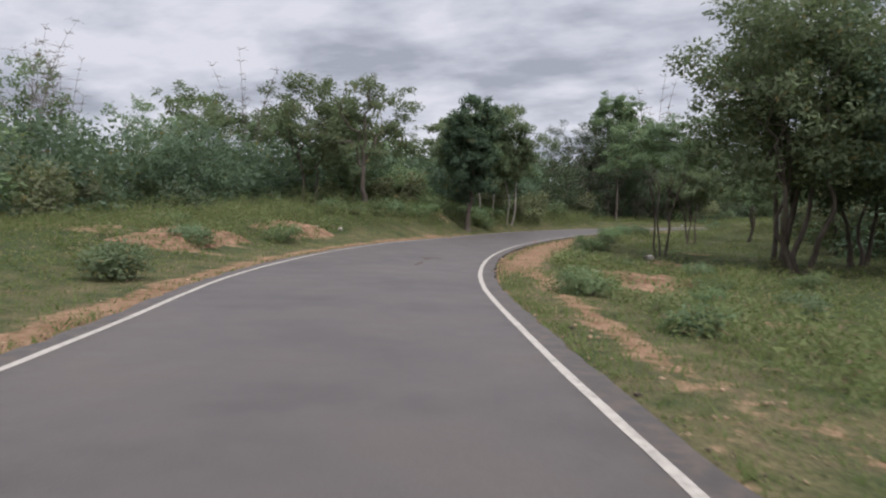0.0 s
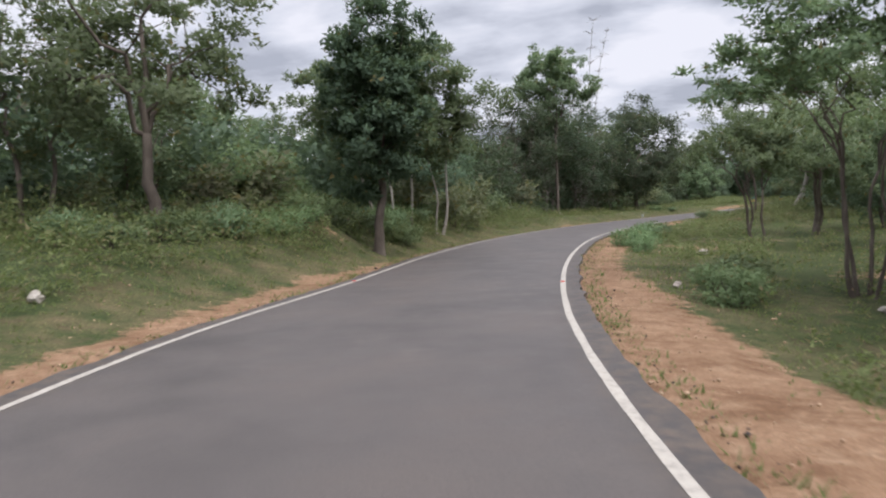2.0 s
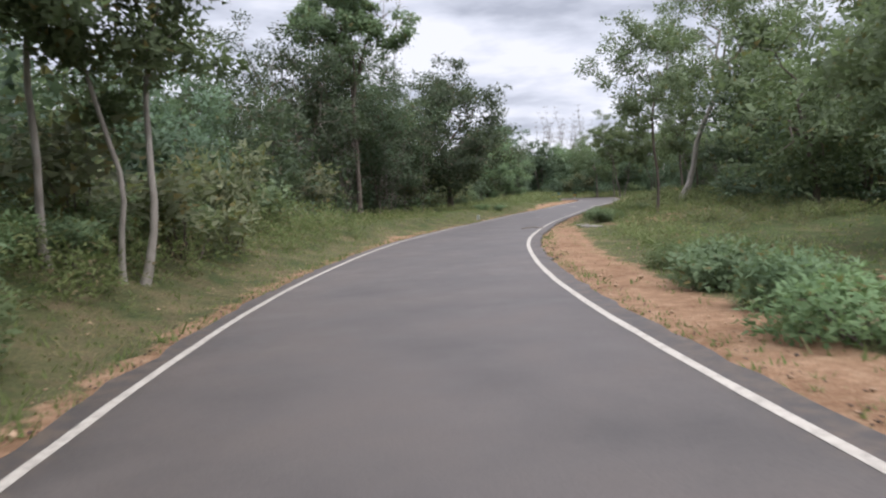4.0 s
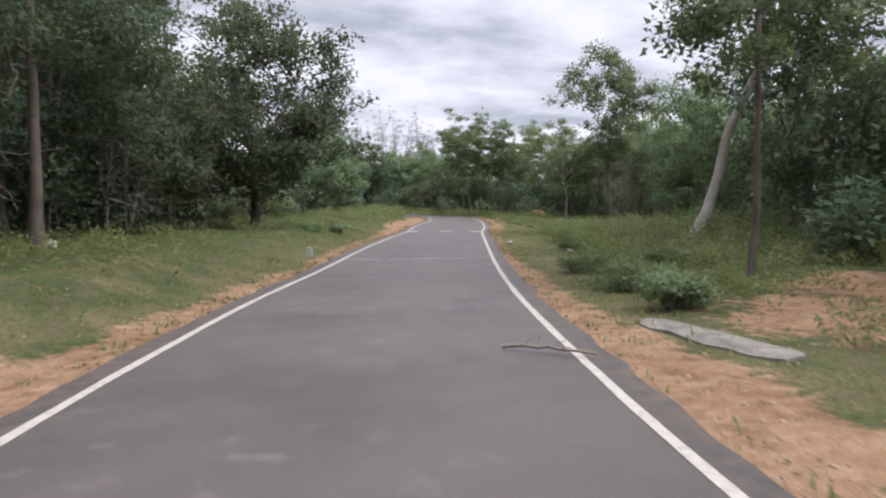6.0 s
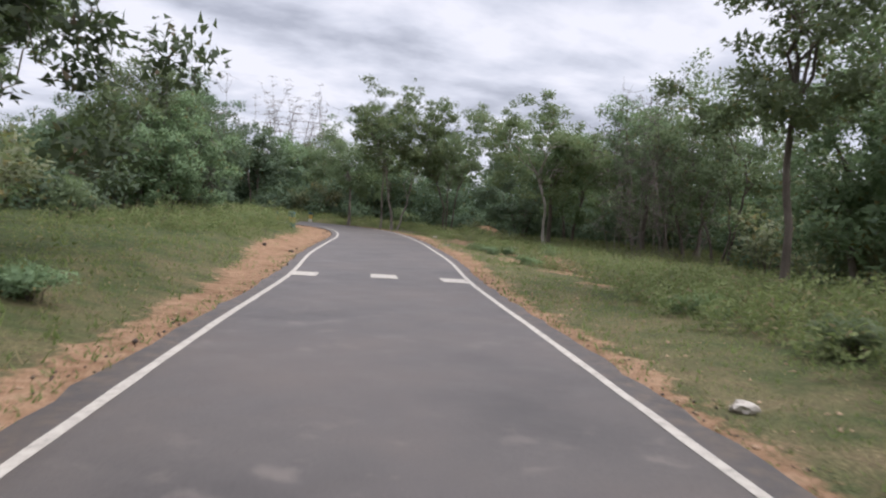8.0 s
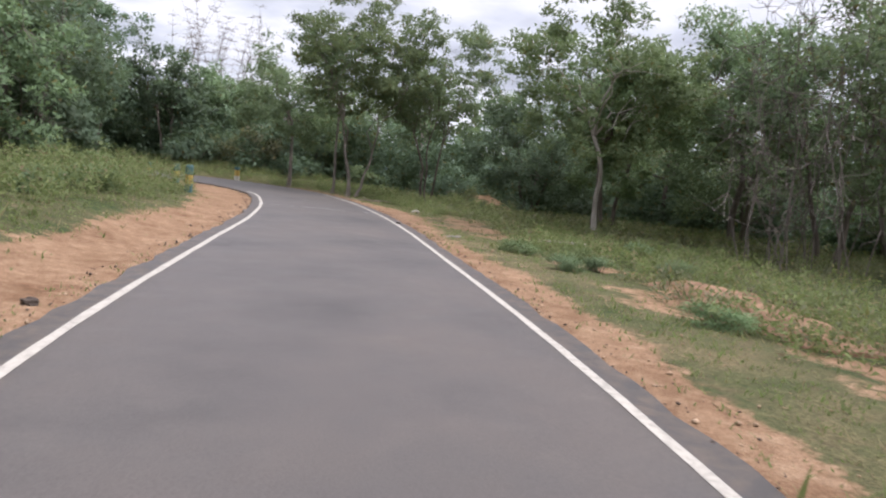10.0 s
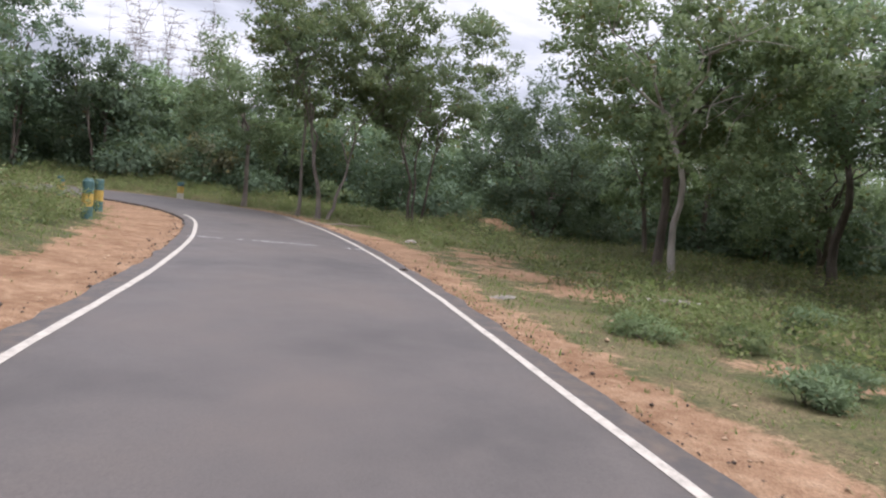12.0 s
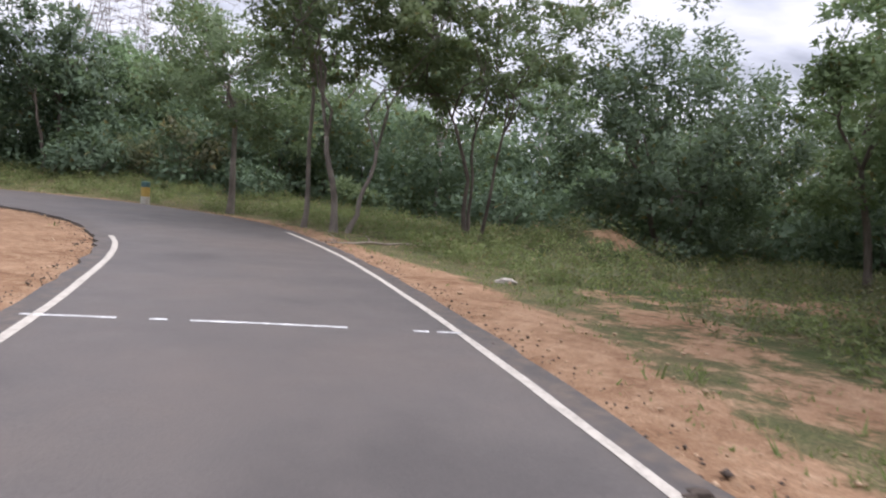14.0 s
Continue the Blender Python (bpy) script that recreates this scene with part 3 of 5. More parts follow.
def grow_tree(seed, height=8.0, crown=3.0, fork=0.35, stems=1, clumps=26, count=5000, size=0.2, thick=0.13, lean=(0, 0), flat=0.78, shape="round", mat=None, bark=None, clump=0.33, low=0.3, slim=0.45, name="tree", droop=0.0, simple=False, crook=0.05, limbed=False):
    """One tree: an Empty at the foot, a trunk for each stem with its limbs, finer branches, and a crown of separate leaves in clumps."""
    rng = np.random.default_rng(seed)
    tree = new(name)
    verts, faces = [], []
    heads, trunks = [], []
    hf = height * fork
    for k in range(stems):
        ang = 2 * math.pi * (k + rng.uniform(-0.3, 0.3)) / max(stems, 1)
        spread = 0.0 if stems == 1 else rng.uniform(0.35, 0.75) * crown * 0.42
        foot = np.array([math.cos(ang), math.sin(ang), 0]) * (0.0 if stems == 1 else rng.uniform(0.12, 0.3))
        top = np.array([lean[0] + math.cos(ang) * spread, lean[1] + math.sin(ang) * spread, hf * rng.uniform(0.9, 1.15)])
        path = bent(rng, foot - (0, 0, 0.15), top, 8, 0.0, 0.02 * height / 8)
        up = np.linspace(0, 1, 8)
        for k2 in (1, 2, 3):
            path[:, :2] += np.outer(np.sin(math.pi * k2 * up), rng.normal(0, crook * 1.7 / k2, 2))
        r = thick * rng.uniform(0.75, 1.1) / math.sqrt(stems) ** 0.7
        rad = np.linspace(r, r * 0.62, 8)
        rad[0] *= 1.45
        rad[1] *= 1.15
        sv, sf = [], []
        tube(sv, sf, path, rad, 7)
        trunks.append(mesh_ob("trunk", sv, sf, bark or M_BARK, tree, smooth=True))
        heads.append((path[-1], path[-2], r * 0.62))
    # clump centres in the crown
    cen = []
    base_z = height * low
    tries = 0
    while len(cen) < clumps and tries < 5000:
        tries += 1
        q = rng.uniform(-1, 1, 3)
        rr = np.linalg.norm(q)
        if rr > 1 or rr < 0.35:
            continue
        if shape == "umbrella" and q[2] < 0.0 - 0.25 * rng.random():
            continue
        if shape == "cone" and math.hypot(q[0], q[1]) > 0.25 + 0.75 * (1 - (q[2] + 1) / 2):
            continue
        zc = (height + base_z) / 2 + q[2] * (height - base_z) / 2 * 0.93
        c = np.array([lean[0] * 1.15 + q[0] * crown, lean[1] * 1.15 + q[1] * crown, zc])
        if all(np.linalg.norm((c - o) / (1, 1, 0.8)) > crown * clump * 0.62 for o in cen):
            cen.append(c)
    cen = np.array(cen)
    # limbs: from the forks to groups of clumps, then twigs
    for hx, (head, before, r) in enumerate(heads):
        mine = [c for i, c in enumerate(cen) if np.argmin([np.linalg.norm((h[0] - c)[:2]) for h in heads]) == hx]
        if not mine:
            continue
        mine = np.array(mine)
        n = min(len(mine), 5 if stems == 1 else 3)
        picks = mine[rng.choice(len(mine), n, replace=False)]
        limbs = []
        for p in picks:
            end = head + (p - head) * 0.8
            path = bent(rng, head - (0, 0, 0.05), end, 7, 0.06 * height, 0.025 * height)
            limbs.append(path)
            if limbed:
                lv, lf = [], []
                tube(lv, lf, path, np.linspace(r * 0.75, r * 0.22, 7), 5)
                mesh_ob("limb", lv, lf, bark or M_BARK, trunks[hx], smooth=True)
            else:
                tube(verts, faces, path, np.linspace(r * 0.75, r * 0.22, 7), 5)
        joints = np.vstack(limbs)
        for c in mine if limbed else mine[::3]:
            j = joints[np.argmin(np.linalg.norm(joints - c, axis=1) + 0.3 * np.maximum(0, joints[:, 2] - c[2]))]
            tube(verts, faces, bent(rng, j, c, 4, 0.12, 0.06), np.linspace(r * 0.26, r * 0.06, 4), 3)
    tagged(mesh_ob("branching", verts, faces, bark or M_BARK, tree, smooth=True), kind="stuff")
    rad = crown * clump * rng.uniform(0.7, 1.3, len(cen))
    # each clump breaks up into sprays of its own
    k = 5
    spray = rng.normal(0, 0.62, (len(cen), k, 3)) * rad[:, None, None] * (1, 1, 0.7) + cen[:, None]
    spray_r = rad[:, None] * rng.uniform(0.25, 0.75, (len(cen), k))
    v, f, nrm = leaves(rng, spray.reshape(-1, 3), spray_r.ravel(), count, size, flat, slim, droop, simple, mass=cen.mean(0) - (0, 0, 0.15 * height))
    fill_mesh("crown", v, f, mat or M_LEAF, tree, nrm)
    return tree


def grow_shrub(seed, height=1.8, wide=1.2, count=900, size=0.16, mat=None, slim=0.4, name="shrub", clumps=9):
    rng = np.random.default_rng(seed)
    ob = new(name)
    verts, faces, cen = [], [], []
    for k in range(clumps):
        a, r = rng.uniform(0, 6.28), wide * math.sqrt(rng.uniform(0.02, 1)) * 0.75
        z = height * rng.uniform(0.25, 0.82) * (1 - 0.35 * (r / wide) ** 2)
        cen.append((r * math.cos(a), r * math.sin(a), z))
        tube(verts, faces, bent(rng, (0.2 * r * math.cos(a), 0.2 * r * math.sin(a), -0.1), cen[-1], 5, 0.05, 0.04), np.linspace(0.025, 0.008, 5), 3)
    mesh_ob("branching", verts, faces, M_BARK, ob)
    v, f, nrm = leaves(rng, np.array(cen), wide * rng.uniform(0.32, 0.55, clumps), count, size, height / wide * 0.55, slim, 0.0, True, mass=(0, 0, 0.2 * height))
    v[:, 2] = np.maximum(v[:, 2], 0.02)
    fill_mesh("foliage", v, f, mat or M_LEAF, ob, nrm)
    return ob


def grow_bamboo(seed, height=10.0, culms=10, spread=1.6, dry=True, lean=1.5):
    """A clump of bare dry bamboo culms with fine side twigs, bending over at the tip."""
    rng = np.random.default_rng(seed)
    ob = new("bamboo_clump")
    for k in range(culms):
        verts, faces = [], []
        a = rng.uniform(0, 6.28)
        h = height * rng.uniform(0.6, 1.0)
        foot = np.array([math.cos(a), math.sin(a), 0]) * rng.uniform(0.1, 0.45) * spread
        out = np.array([math.cos(a + rng.normal(0, 0.6)), math.sin(a + rng.normal(0, 0.6)), 0])
        t = np.linspace(0, 1, 12)
        bend = lean * rng.uniform(0.3, 1.1)
        pts = foot + np.outer(t * spread * 0.5, out) + np.outer(t**3 * bend, out)
        pts[:, 2] = h * (t - 0.12 * t**3)
        tube(verts, faces, pts - np.array([0, 0, 0.1]), np.linspace(0.032, 0.007, 12), 4)
        for i in range(3, 12):
            for j in range(3 if i < 7 else 6):
                d = rng.normal(0, 1, 3)
                d[2] = abs(d[2]) * 0.5
                d = d / np.linalg.norm(d) * rng.uniform(0.3, 0.9) * (1.2 - t[i] * 0.5)
                tube(verts, faces, [pts[i], pts[i] + d * 0.6 + (0, 0, 0.05), pts[i] + d + (0, 0, -0.05)], [0.012, 0.009, 0.005], 3)
        mesh_ob("culm", verts, faces, M_BAMBOO, ob)
    return ob


def put(ob, x, y, turn=0.0, scale=1.0, sink=0.05, z=None):
    s = (scale, scale, scale) if isinstance(scale, (int, float)) else scale
    ob.matrix_basis = Matrix.LocRotScale((x, y, (z_at(x, y) if z is None else z) - sink), Euler((0, 0, turn)), s)
    return ob


def clone(ob, x, y, turn, scale, sink=0.05):
    m = Matrix.LocRotScale((x, y, z_at(x, y) - sink), Euler((0, 0, turn)), scale)
    c = copy_thing(ob, m)
    c.matrix_basis = m
    return c


# edge of the woods, as a distance from the middle of the road, by station
EDGE_L = ([-20, 0, 25, 36, 44, 50, 62, 70, 78, 86, 100, 116, 128, 140, 152, 190], [15, 14.5, 13.5, 9.5, 6.0, 5.0, 5.0, 6.6, 8.6, 9.6, 11, 11, 8.5, 7.5, 8, 9])
EDGE_R = ([-20, 0, 22, 40, 55, 70, 82, 100, 108, 114, 122, 129, 135, 142, 152, 190], [18, 17, 15.5, 13.5, 12, 9.0, 8.5, 11, 14, 20, 20, 14, 10.5, 8, 8.5, 10])


def off_edge(x, y):
    """How far a place lies behind the edge of the woods (negative: in the open), its station and its side."""
    s, d, w = road_place(np.array([x]), np.array([y]))
    s, d = float(s[0]), float(d[0])
    e = np.interp(s, *(EDGE_R if d > 0 else EDGE_L))
    return abs(d) - e, s, d


KEEP_CLEAR = []  # (x, y, r): no scattered tree here


# -- trees that stand out --
def special_trees():
    # (x, y, turn, settings, label)
    rows = [
        (1.35, 40.6, 0.4, dict(seed=11, height=8.0, crown=1.45, fork=0.3, clumps=60, count=32000, size=0.105, thick=0.21, mat=M_LEAF_DEEP, bark=M_BARK, low=0.2, clump=0.34, flat=0.9, lean=(0.15, 0.0)), "dense dark green forest tree with a thick trunk"),
        (-4.0, 36.2, 1.1, dict(flat=0.6, seed=12, height=7.2, crown=2.9, fork=0.3, clumps=36, count=9500, size=0.105, thick=0.16, low=0.32, clump=0.22), "spreading green tree with an open crown"),
        (3.3, 48.6, 2.0, dict(seed=13, height=7.6, crown=1.9, fork=0.42, clumps=22, count=14000, size=0.108, thick=0.065, low=0.36, bark=M_BARK_PALE, lean=(-0.4, 0.1)), "slender tree with a pale forked trunk"),
        (1.6, 46.6, 0.2, dict(seed=14, height=7.4, crown=1.9, fork=0.42, clumps=20, count=13000, size=0.108, thick=0.06, low=0.34, bark=M_BARK_PALE, lean=(-0.6, 0.2)), "slim leaning tree with a pale trunk"),
        (2.3, 46.2, 0.6, dict(seed=15, height=7.8, crown=1.8, fork=0.45, clumps=18, count=11000, size=0.108, thick=0.055, low=0.38, bark=M_BARK_PALE, lean=(-0.45, 0.0)), "slim leaning tree with a pale trunk"),
        (4.4, 48.8, 0.1, dict(seed=16, height=8.0, crown=2.1, fork=0.4, stems=2, clumps=24, count=16000, size=0.108, thick=0.08, low=0.34, bark=M_BARK_PALE), "tall slim tree with two pale stems"),
        (9.2, 30.5, 0.3, dict(mat=M_LEAF, slim=0.36, seed=21, height=5.9, crown=2.6, fork=0.42, stems=4, clumps=40, count=17000, size=0.094, thick=0.075, shape="umbrella", low=0.4, flat=0.5, clump=0.2), "umbrella-shaped tree on several dark stems"),
        (12.7, 27.6, 0.9, dict(mat=M_LEAF, lean=(0.3, -0.3), seed=22, height=10.0, crown=3.1, fork=0.38, stems=3, clumps=48, count=22000, size=0.108, thick=0.17, low=0.3, clump=0.27), "broad green tree with a deep crown on crooked stems"),
        # dark leaf material here paints the crown's shade into its colour
        (15.3, 23.6, 0.1, dict(lean=(0.3, -0.3), seed=23, height=10.6, crown=4.2, fork=0.34, stems=3, clumps=62, count=36000, size=0.108, thick=0.2, low=0.22, mat=M_LEAF_DARK, clump=0.3), "large green tree on crooked stems, leaves darkened for shade"),
        (12.0, 24.5, 0.5, dict(lean=(-0.5, -0.3), seed=27, height=9.4, crown=3.6, fork=0.3, stems=4, clumps=60, count=34000, size=0.125, thick=0.17, low=0.26, clump=0.29, crook=0.14, mat=M_LEAF), "spreading green tree on four crooked dark stems"),
        (15.6, 27.2, 0.5, dict(seed=28, height=8.6, crown=3.2, fork=0.3, stems=3, clumps=44, count=18000, size=0.125, thick=0.16, low=0.2, clump=0.3, crook=0.12, mat=M_LEAF_DARK), "dark green tree on crooked stems"),
        (44.8, 69.8, 0.5, dict(seed=48, height=8.2, crown=3.0, fork=0.34, stems=2, clumps=44, count=17000, size=0.125, thick=0.15, low=0.12, clump=0.29, mat=M_LEAF), "dense green tree behind the rough verge"),
        (48.4, 73.4, 1.5, dict(seed=49, height=7.8, crown=2.6, fork=0.34, stems=2, clumps=40, count=13000, size=0.135, thick=0.15, low=0.12, clump=0.29, mat=M_LEAF), "tall green tree behind the rough verge"),
        (43.4, 65.2, 1.5, dict(seed=50, height=7.4, crown=3.0, fork=0.34, stems=2, clumps=38, count=11000, size=0.135, thick=0.15, low=0.12, clump=0.29, mat=M_LEAF), "green tree standing in the wood edge"),
        (67.3, 127.6, 0.5, dict(seed=75, height=8.6, crown=2.9, fork=0.34, stems=2, clumps=40, count=7500, size=0.2, thick=0.16, low=0.08, clump=0.3, mat=M_LEAF_DARK), "tall dark tree behind the bend"),
        (70.8, 129.4, 1.5, dict(seed=76, height=8.0, crown=2.9, fork=0.34, stems=2, clumps=40, count=7500, size=0.2, thick=0.16, low=0.08, clump=0.3, mat=M_LEAF), "tall green tree behind the bend"),
        (74.0, 128.0, 2.5, dict(seed=77, height=7.2, crown=2.8, fork=0.34, stems=2, clumps=38, count=7000, size=0.2, thick=0.16, low=0.08, clump=0.3, mat=M_LEAF), "green tree behind the bend"),
        (66.5, 93.2, 1.5, dict(seed=78, height=6.8, crown=2.3, fork=0.36, stems=2, clumps=34, count=12000, size=0.12, thick=0.13, low=0.16, clump=0.29, mat=M_LEAF_LIGHT), "fresh green tree at the rim of the glade"),
        (14.2, 41.9, 1.9, dict(seed=24, height=4.6, crown=1.9, fork=0.42, stems=3, clumps=32, count=9000, size=0.101, thick=0.09, shape="umbrella", low=0.38, clump=0.26), "small umbrella-shaped tree on forked stems"),
        (17.8, 38.6, 0.0, dict(seed=25, height=5.0, crown=1.7, fork=0.45, clumps=18, count=8000, size=0.101, thick=0.07, low=0.4, bark=M_BARK_PALE), "slim tree with a white trunk"),
        (19.0, 45.5, 0.7, dict(seed=26, height=5.6, crown=2.2, fork=0.38, stems=2, clumps=24, count=11000, size=0.108, thick=0.14, low=0.35), "green tree in bare sandy ground"),
        (16.9, 71.6, 0.7, dict(seed=31, height=13.0, crown=2.6, fork=0.5, clumps=26, count=16000, size=0.144, thick=0.16, low=0.5, clump=0.3), "tall tree rising over the woods"),
        (25.3, 59.6, 0.5, dict(crook=0.1, seed=41, height=8.4, crown=2.5, fork=0.5, clumps=22, count=12000, size=0.101, thick=0.065, low=0.42), "dark thin tree beside the sandy verge"),
        (30.8, 63.8, 0.0, dict(crook=0.16, clump=0.25, mat=M_LEAF_LIGHT, seed=42, height=10.5, crown=3.6, fork=0.6, clumps=40, count=20000, size=0.108, thick=0.17, low=0.45, lean=(1.5, -1.6), bark=M_BARK_PALE), "old tree with a thick grey leaning trunk"),
        (40.9, 73.6, 0.0, dict(seed=43, height=8.7, crown=2.1, fork=0.5, clumps=22, count=13000, size=0.101, thick=0.12, low=0.4, clump=0.34), "slim upright green tree in the grass"),
        # next four: leaf colour carries the shade of the wood edge
        (27.9, 82.6, 0.0, dict(seed=44, height=10.5, crown=3.9, fork=0.35, clumps=44, count=26000, size=0.15, thick=0.2, low=0.12, clump=0.32, mat=M_LEAF_SHADE), "green tree reaching out of the wood edge, leaves darkened for shade"),
        (17.3, 75.2, 0.0, dict(seed=45, height=10.5, crown=3.6, fork=0.3, stems=2, clumps=38, count=24000, size=0.115, thick=0.18, low=0.1, mat=M_LEAF_SHADE, clump=0.34), "large tree grown over with creepers, leaves darkened for wood shade"),
        (21.5, 79.6, 0.0, dict(seed=46, height=10.0, crown=3.5, fork=0.3, stems=2, clumps=38, count=24000, size=0.115, thick=0.18, low=0.08, mat=M_LEAF_SHADE, clump=0.34), "large tree grown over with creepers, leaves darkened for wood shade"),
        (13.4, 71.0, 0.0, dict(seed=47, height=10.5, crown=3.4, fork=0.3, stems=2, clumps=36, count=22000, size=0.115, thick=0.18, low=0.1, mat=M_LEAF_SHADE, clump=0.34), "large tree grown over with creepers, leaves darkened for wood shade"),
        (59.3, 90.4, 0.0, dict(crook=0.1, flat=0.6, seed=51, height=8.2, crown=3.2, fork=0.42, clumps=52, count=17000, size=0.108, thick=0.1, low=0.27, lean=(-0.35, 0.3), bark=M_BARK_PALE, mat=M_LEAF_LIGHT, clump=0.21), "fresh green tree with a crooked pale trunk"),
        (61.3, 91.4, 1.0, dict(clump=0.27, mat=M_LEAF, seed=52, height=7.2, crown=2.6, fork=0.45, clumps=34, count=14000, size=0.108, thick=0.16, low=0.42), "green tree with a straight dark trunk"),
        (65.3, 87.6, 1.0, dict(clump=0.25, seed=53, height=8.6, crown=3.4, fork=0.38, clumps=44, count=20000, size=0.115, thick=0.16, low=0.34), "green tree standing in the glade"),
        (64.0, 105.9, 0.0, dict(mat=M_LEAF_LIGHT, bark=M_BARK_GREY, crook=0.05, flat=0.55, seed=54, height=10.4, crown=3.6, fork=0.22, stems=2, clumps=64, count=17000, size=0.122, thick=0.13, low=0.38, clump=0.19), "tall spreading tree with a forked pale trunk"),
        (64.1, 107.5, 0.0, dict(clump=0.22, bark=M_BARK_GREY, crook=0.05, flat=0.55, seed=55, height=9.0, crown=2.7, fork=0.45, clumps=40, count=10000, size=0.115, thick=0.09, low=0.45), "tall thin tree beside the bend"),
        (67.2, 103.6, 0.6, dict(bark=M_BARK, crook=0.07, flat=0.55, seed=56, height=10.0, crown=3.7, fork=0.33, stems=3, clumps=64, count=16000, size=0.122, thick=0.11, low=0.34, clump=0.19), "airy spreading tree on several grey stems"),
        (69.3, 98.6, 0.0, dict(seed=57, height=6.6, crown=3.2, fork=0.3, stems=3, clumps=44, count=24000, size=0.115, thick=0.14, low=0.04, mat=M_LEAF_DARK, clump=0.3), "low dense dark tree behind an earth mound"),
        (65.7, 112.6, 0.0, dict(seed=58, height=8.4, crown=2.8, fork=0.35, clumps=26, count=12000, size=0.130, thick=0.15, low=0.28, bark=M_BARK_GREY), "green tree on the outside of the bend"),
        (48.5, 109.5, 0.0, dict(seed=61, height=8.6, crown=3.0, fork=0.3, stems=3, clumps=40, count=12000, size=0.15, thick=0.15, low=0.03, mat=M_LEAF_DARK, clump=0.33), "dense dark tree bushy down to the ground"),
        (51.8, 113.8, 0.9, dict(seed=62, height=8.0, crown=2.9, fork=0.3, stems=3, clumps=40, count=11000, size=0.15, thick=0.14, low=0.03, mat=M_LEAF_DARK, clump=0.33), "dense dark tree bushy down to the ground"),
        (44.6, 105.6, 1.9, dict(seed=63, height=8.2, crown=2.8, fork=0.3, stems=2, clumps=36, count=11000, size=0.15, thick=0.14, low=0.05, mat=M_LEAF, clump=0.33), "green tree bushy down to the ground"),
        (-6.8, 37.4, 0.5, dict(seed=64, height=7.4, crown=2.7, fork=0.34, stems=2, clumps=34, count=12000, size=0.115, thick=0.11, low=0.2, clump=0.26), "green tree with an open uneven crown"),
        (60.0, 81.4, 0.5, dict(seed=65, height=9.6, crown=3.2, fork=0.3, stems=3, clumps=44, count=12000, size=0.13, thick=0.12, low=0.14, clump=0.28), "dark tree grown over with dry creepers"),
        (63.0, 84.2, 1.5, dict(seed=66, height=8.6, crown=3.0, fork=0.34, stems=2, clumps=38, count=14000, size=0.13, thick=0.13, low=0.14, clump=0.28), "green tree grown over with creepers"),
        (70.5, 88.6, 0.5, dict(seed=67, height=7.4, crown=3.0, fork=0.3, stems=2, clumps=36, count=10000, size=0.15, thick=0.14, low=0.12, clump=0.3), "green tree at the far side of the glade"),
        (67.6, 82.4, 1.5, dict(seed=68, height=8.0, crown=3.0, fork=0.34, stems=2, clumps=36, count=8000, size=0.15, thick=0.14, low=0.12, clump=0.3, mat=M_LEAF), "deep green tree at the far side of the glade"),
        (74.6, 93.6, 2.5, dict(seed=69, height=7.6, crown=3.1, fork=0.34, clumps=36, count=10000, size=0.16, thick=0.15, low=0.14, clump=0.3), "green tree at the far side of the glade"),
        (63.5, 130.0, 0.5, dict(seed=70, height=12.2, crown=3.3, fork=0.34, stems=2, clumps=40, count=9000, size=0.19, thick=0.16, low=0.12, clump=0.3, mat=M_LEAF_DARK), "tall dark tree behind the bend"),
        (59.8, 131.6, 1.1, dict(seed=71, height=11.6, crown=3.2, fork=0.34, stems=2, clumps=40, count=9000, size=0.19, thick=0.16, low=0.12, clump=0.3, mat=M_LEAF_DARK), "tall dark tree behind the bend"),
        (47.6, 105.2, 0.5, dict(seed=72, height=6.8, crown=2.4, fork=0.2, stems=4, clumps=48, count=14000, size=0.125, thick=0.1, low=-0.06, clump=0.32, mat=M_LEAF_DARK), "dark bushy tree leafy down to the grass"),
        (50.2, 108.6, 1.5, dict(seed=73, height=6.6, crown=2.3, fork=0.2, stems=4, clumps=48, count=12000, size=0.13, thick=0.1, low=-0.06, clump=0.32, mat=M_LEAF_DARK), "dark bushy tree leafy down to the grass"),
        (44.8, 102.4, 2.5, dict(seed=74, height=6.0, crown=2.2, fork=0.2, stems=4, clumps=44, count=12000, size=0.12, thick=0.09, low=-0.06, clump=0.32, mat=M_LEAF), "green bushy tree leafy down to the grass"),
    ]
    for x, y, turn, how, label in rows:
        ob = put(grow_tree(simple=True, limbed=True, **how), x, y, turn)
        tagged(ob, label, "tree")
        KEEP_CLEAR.append((x, y, 2.6))


special_trees()


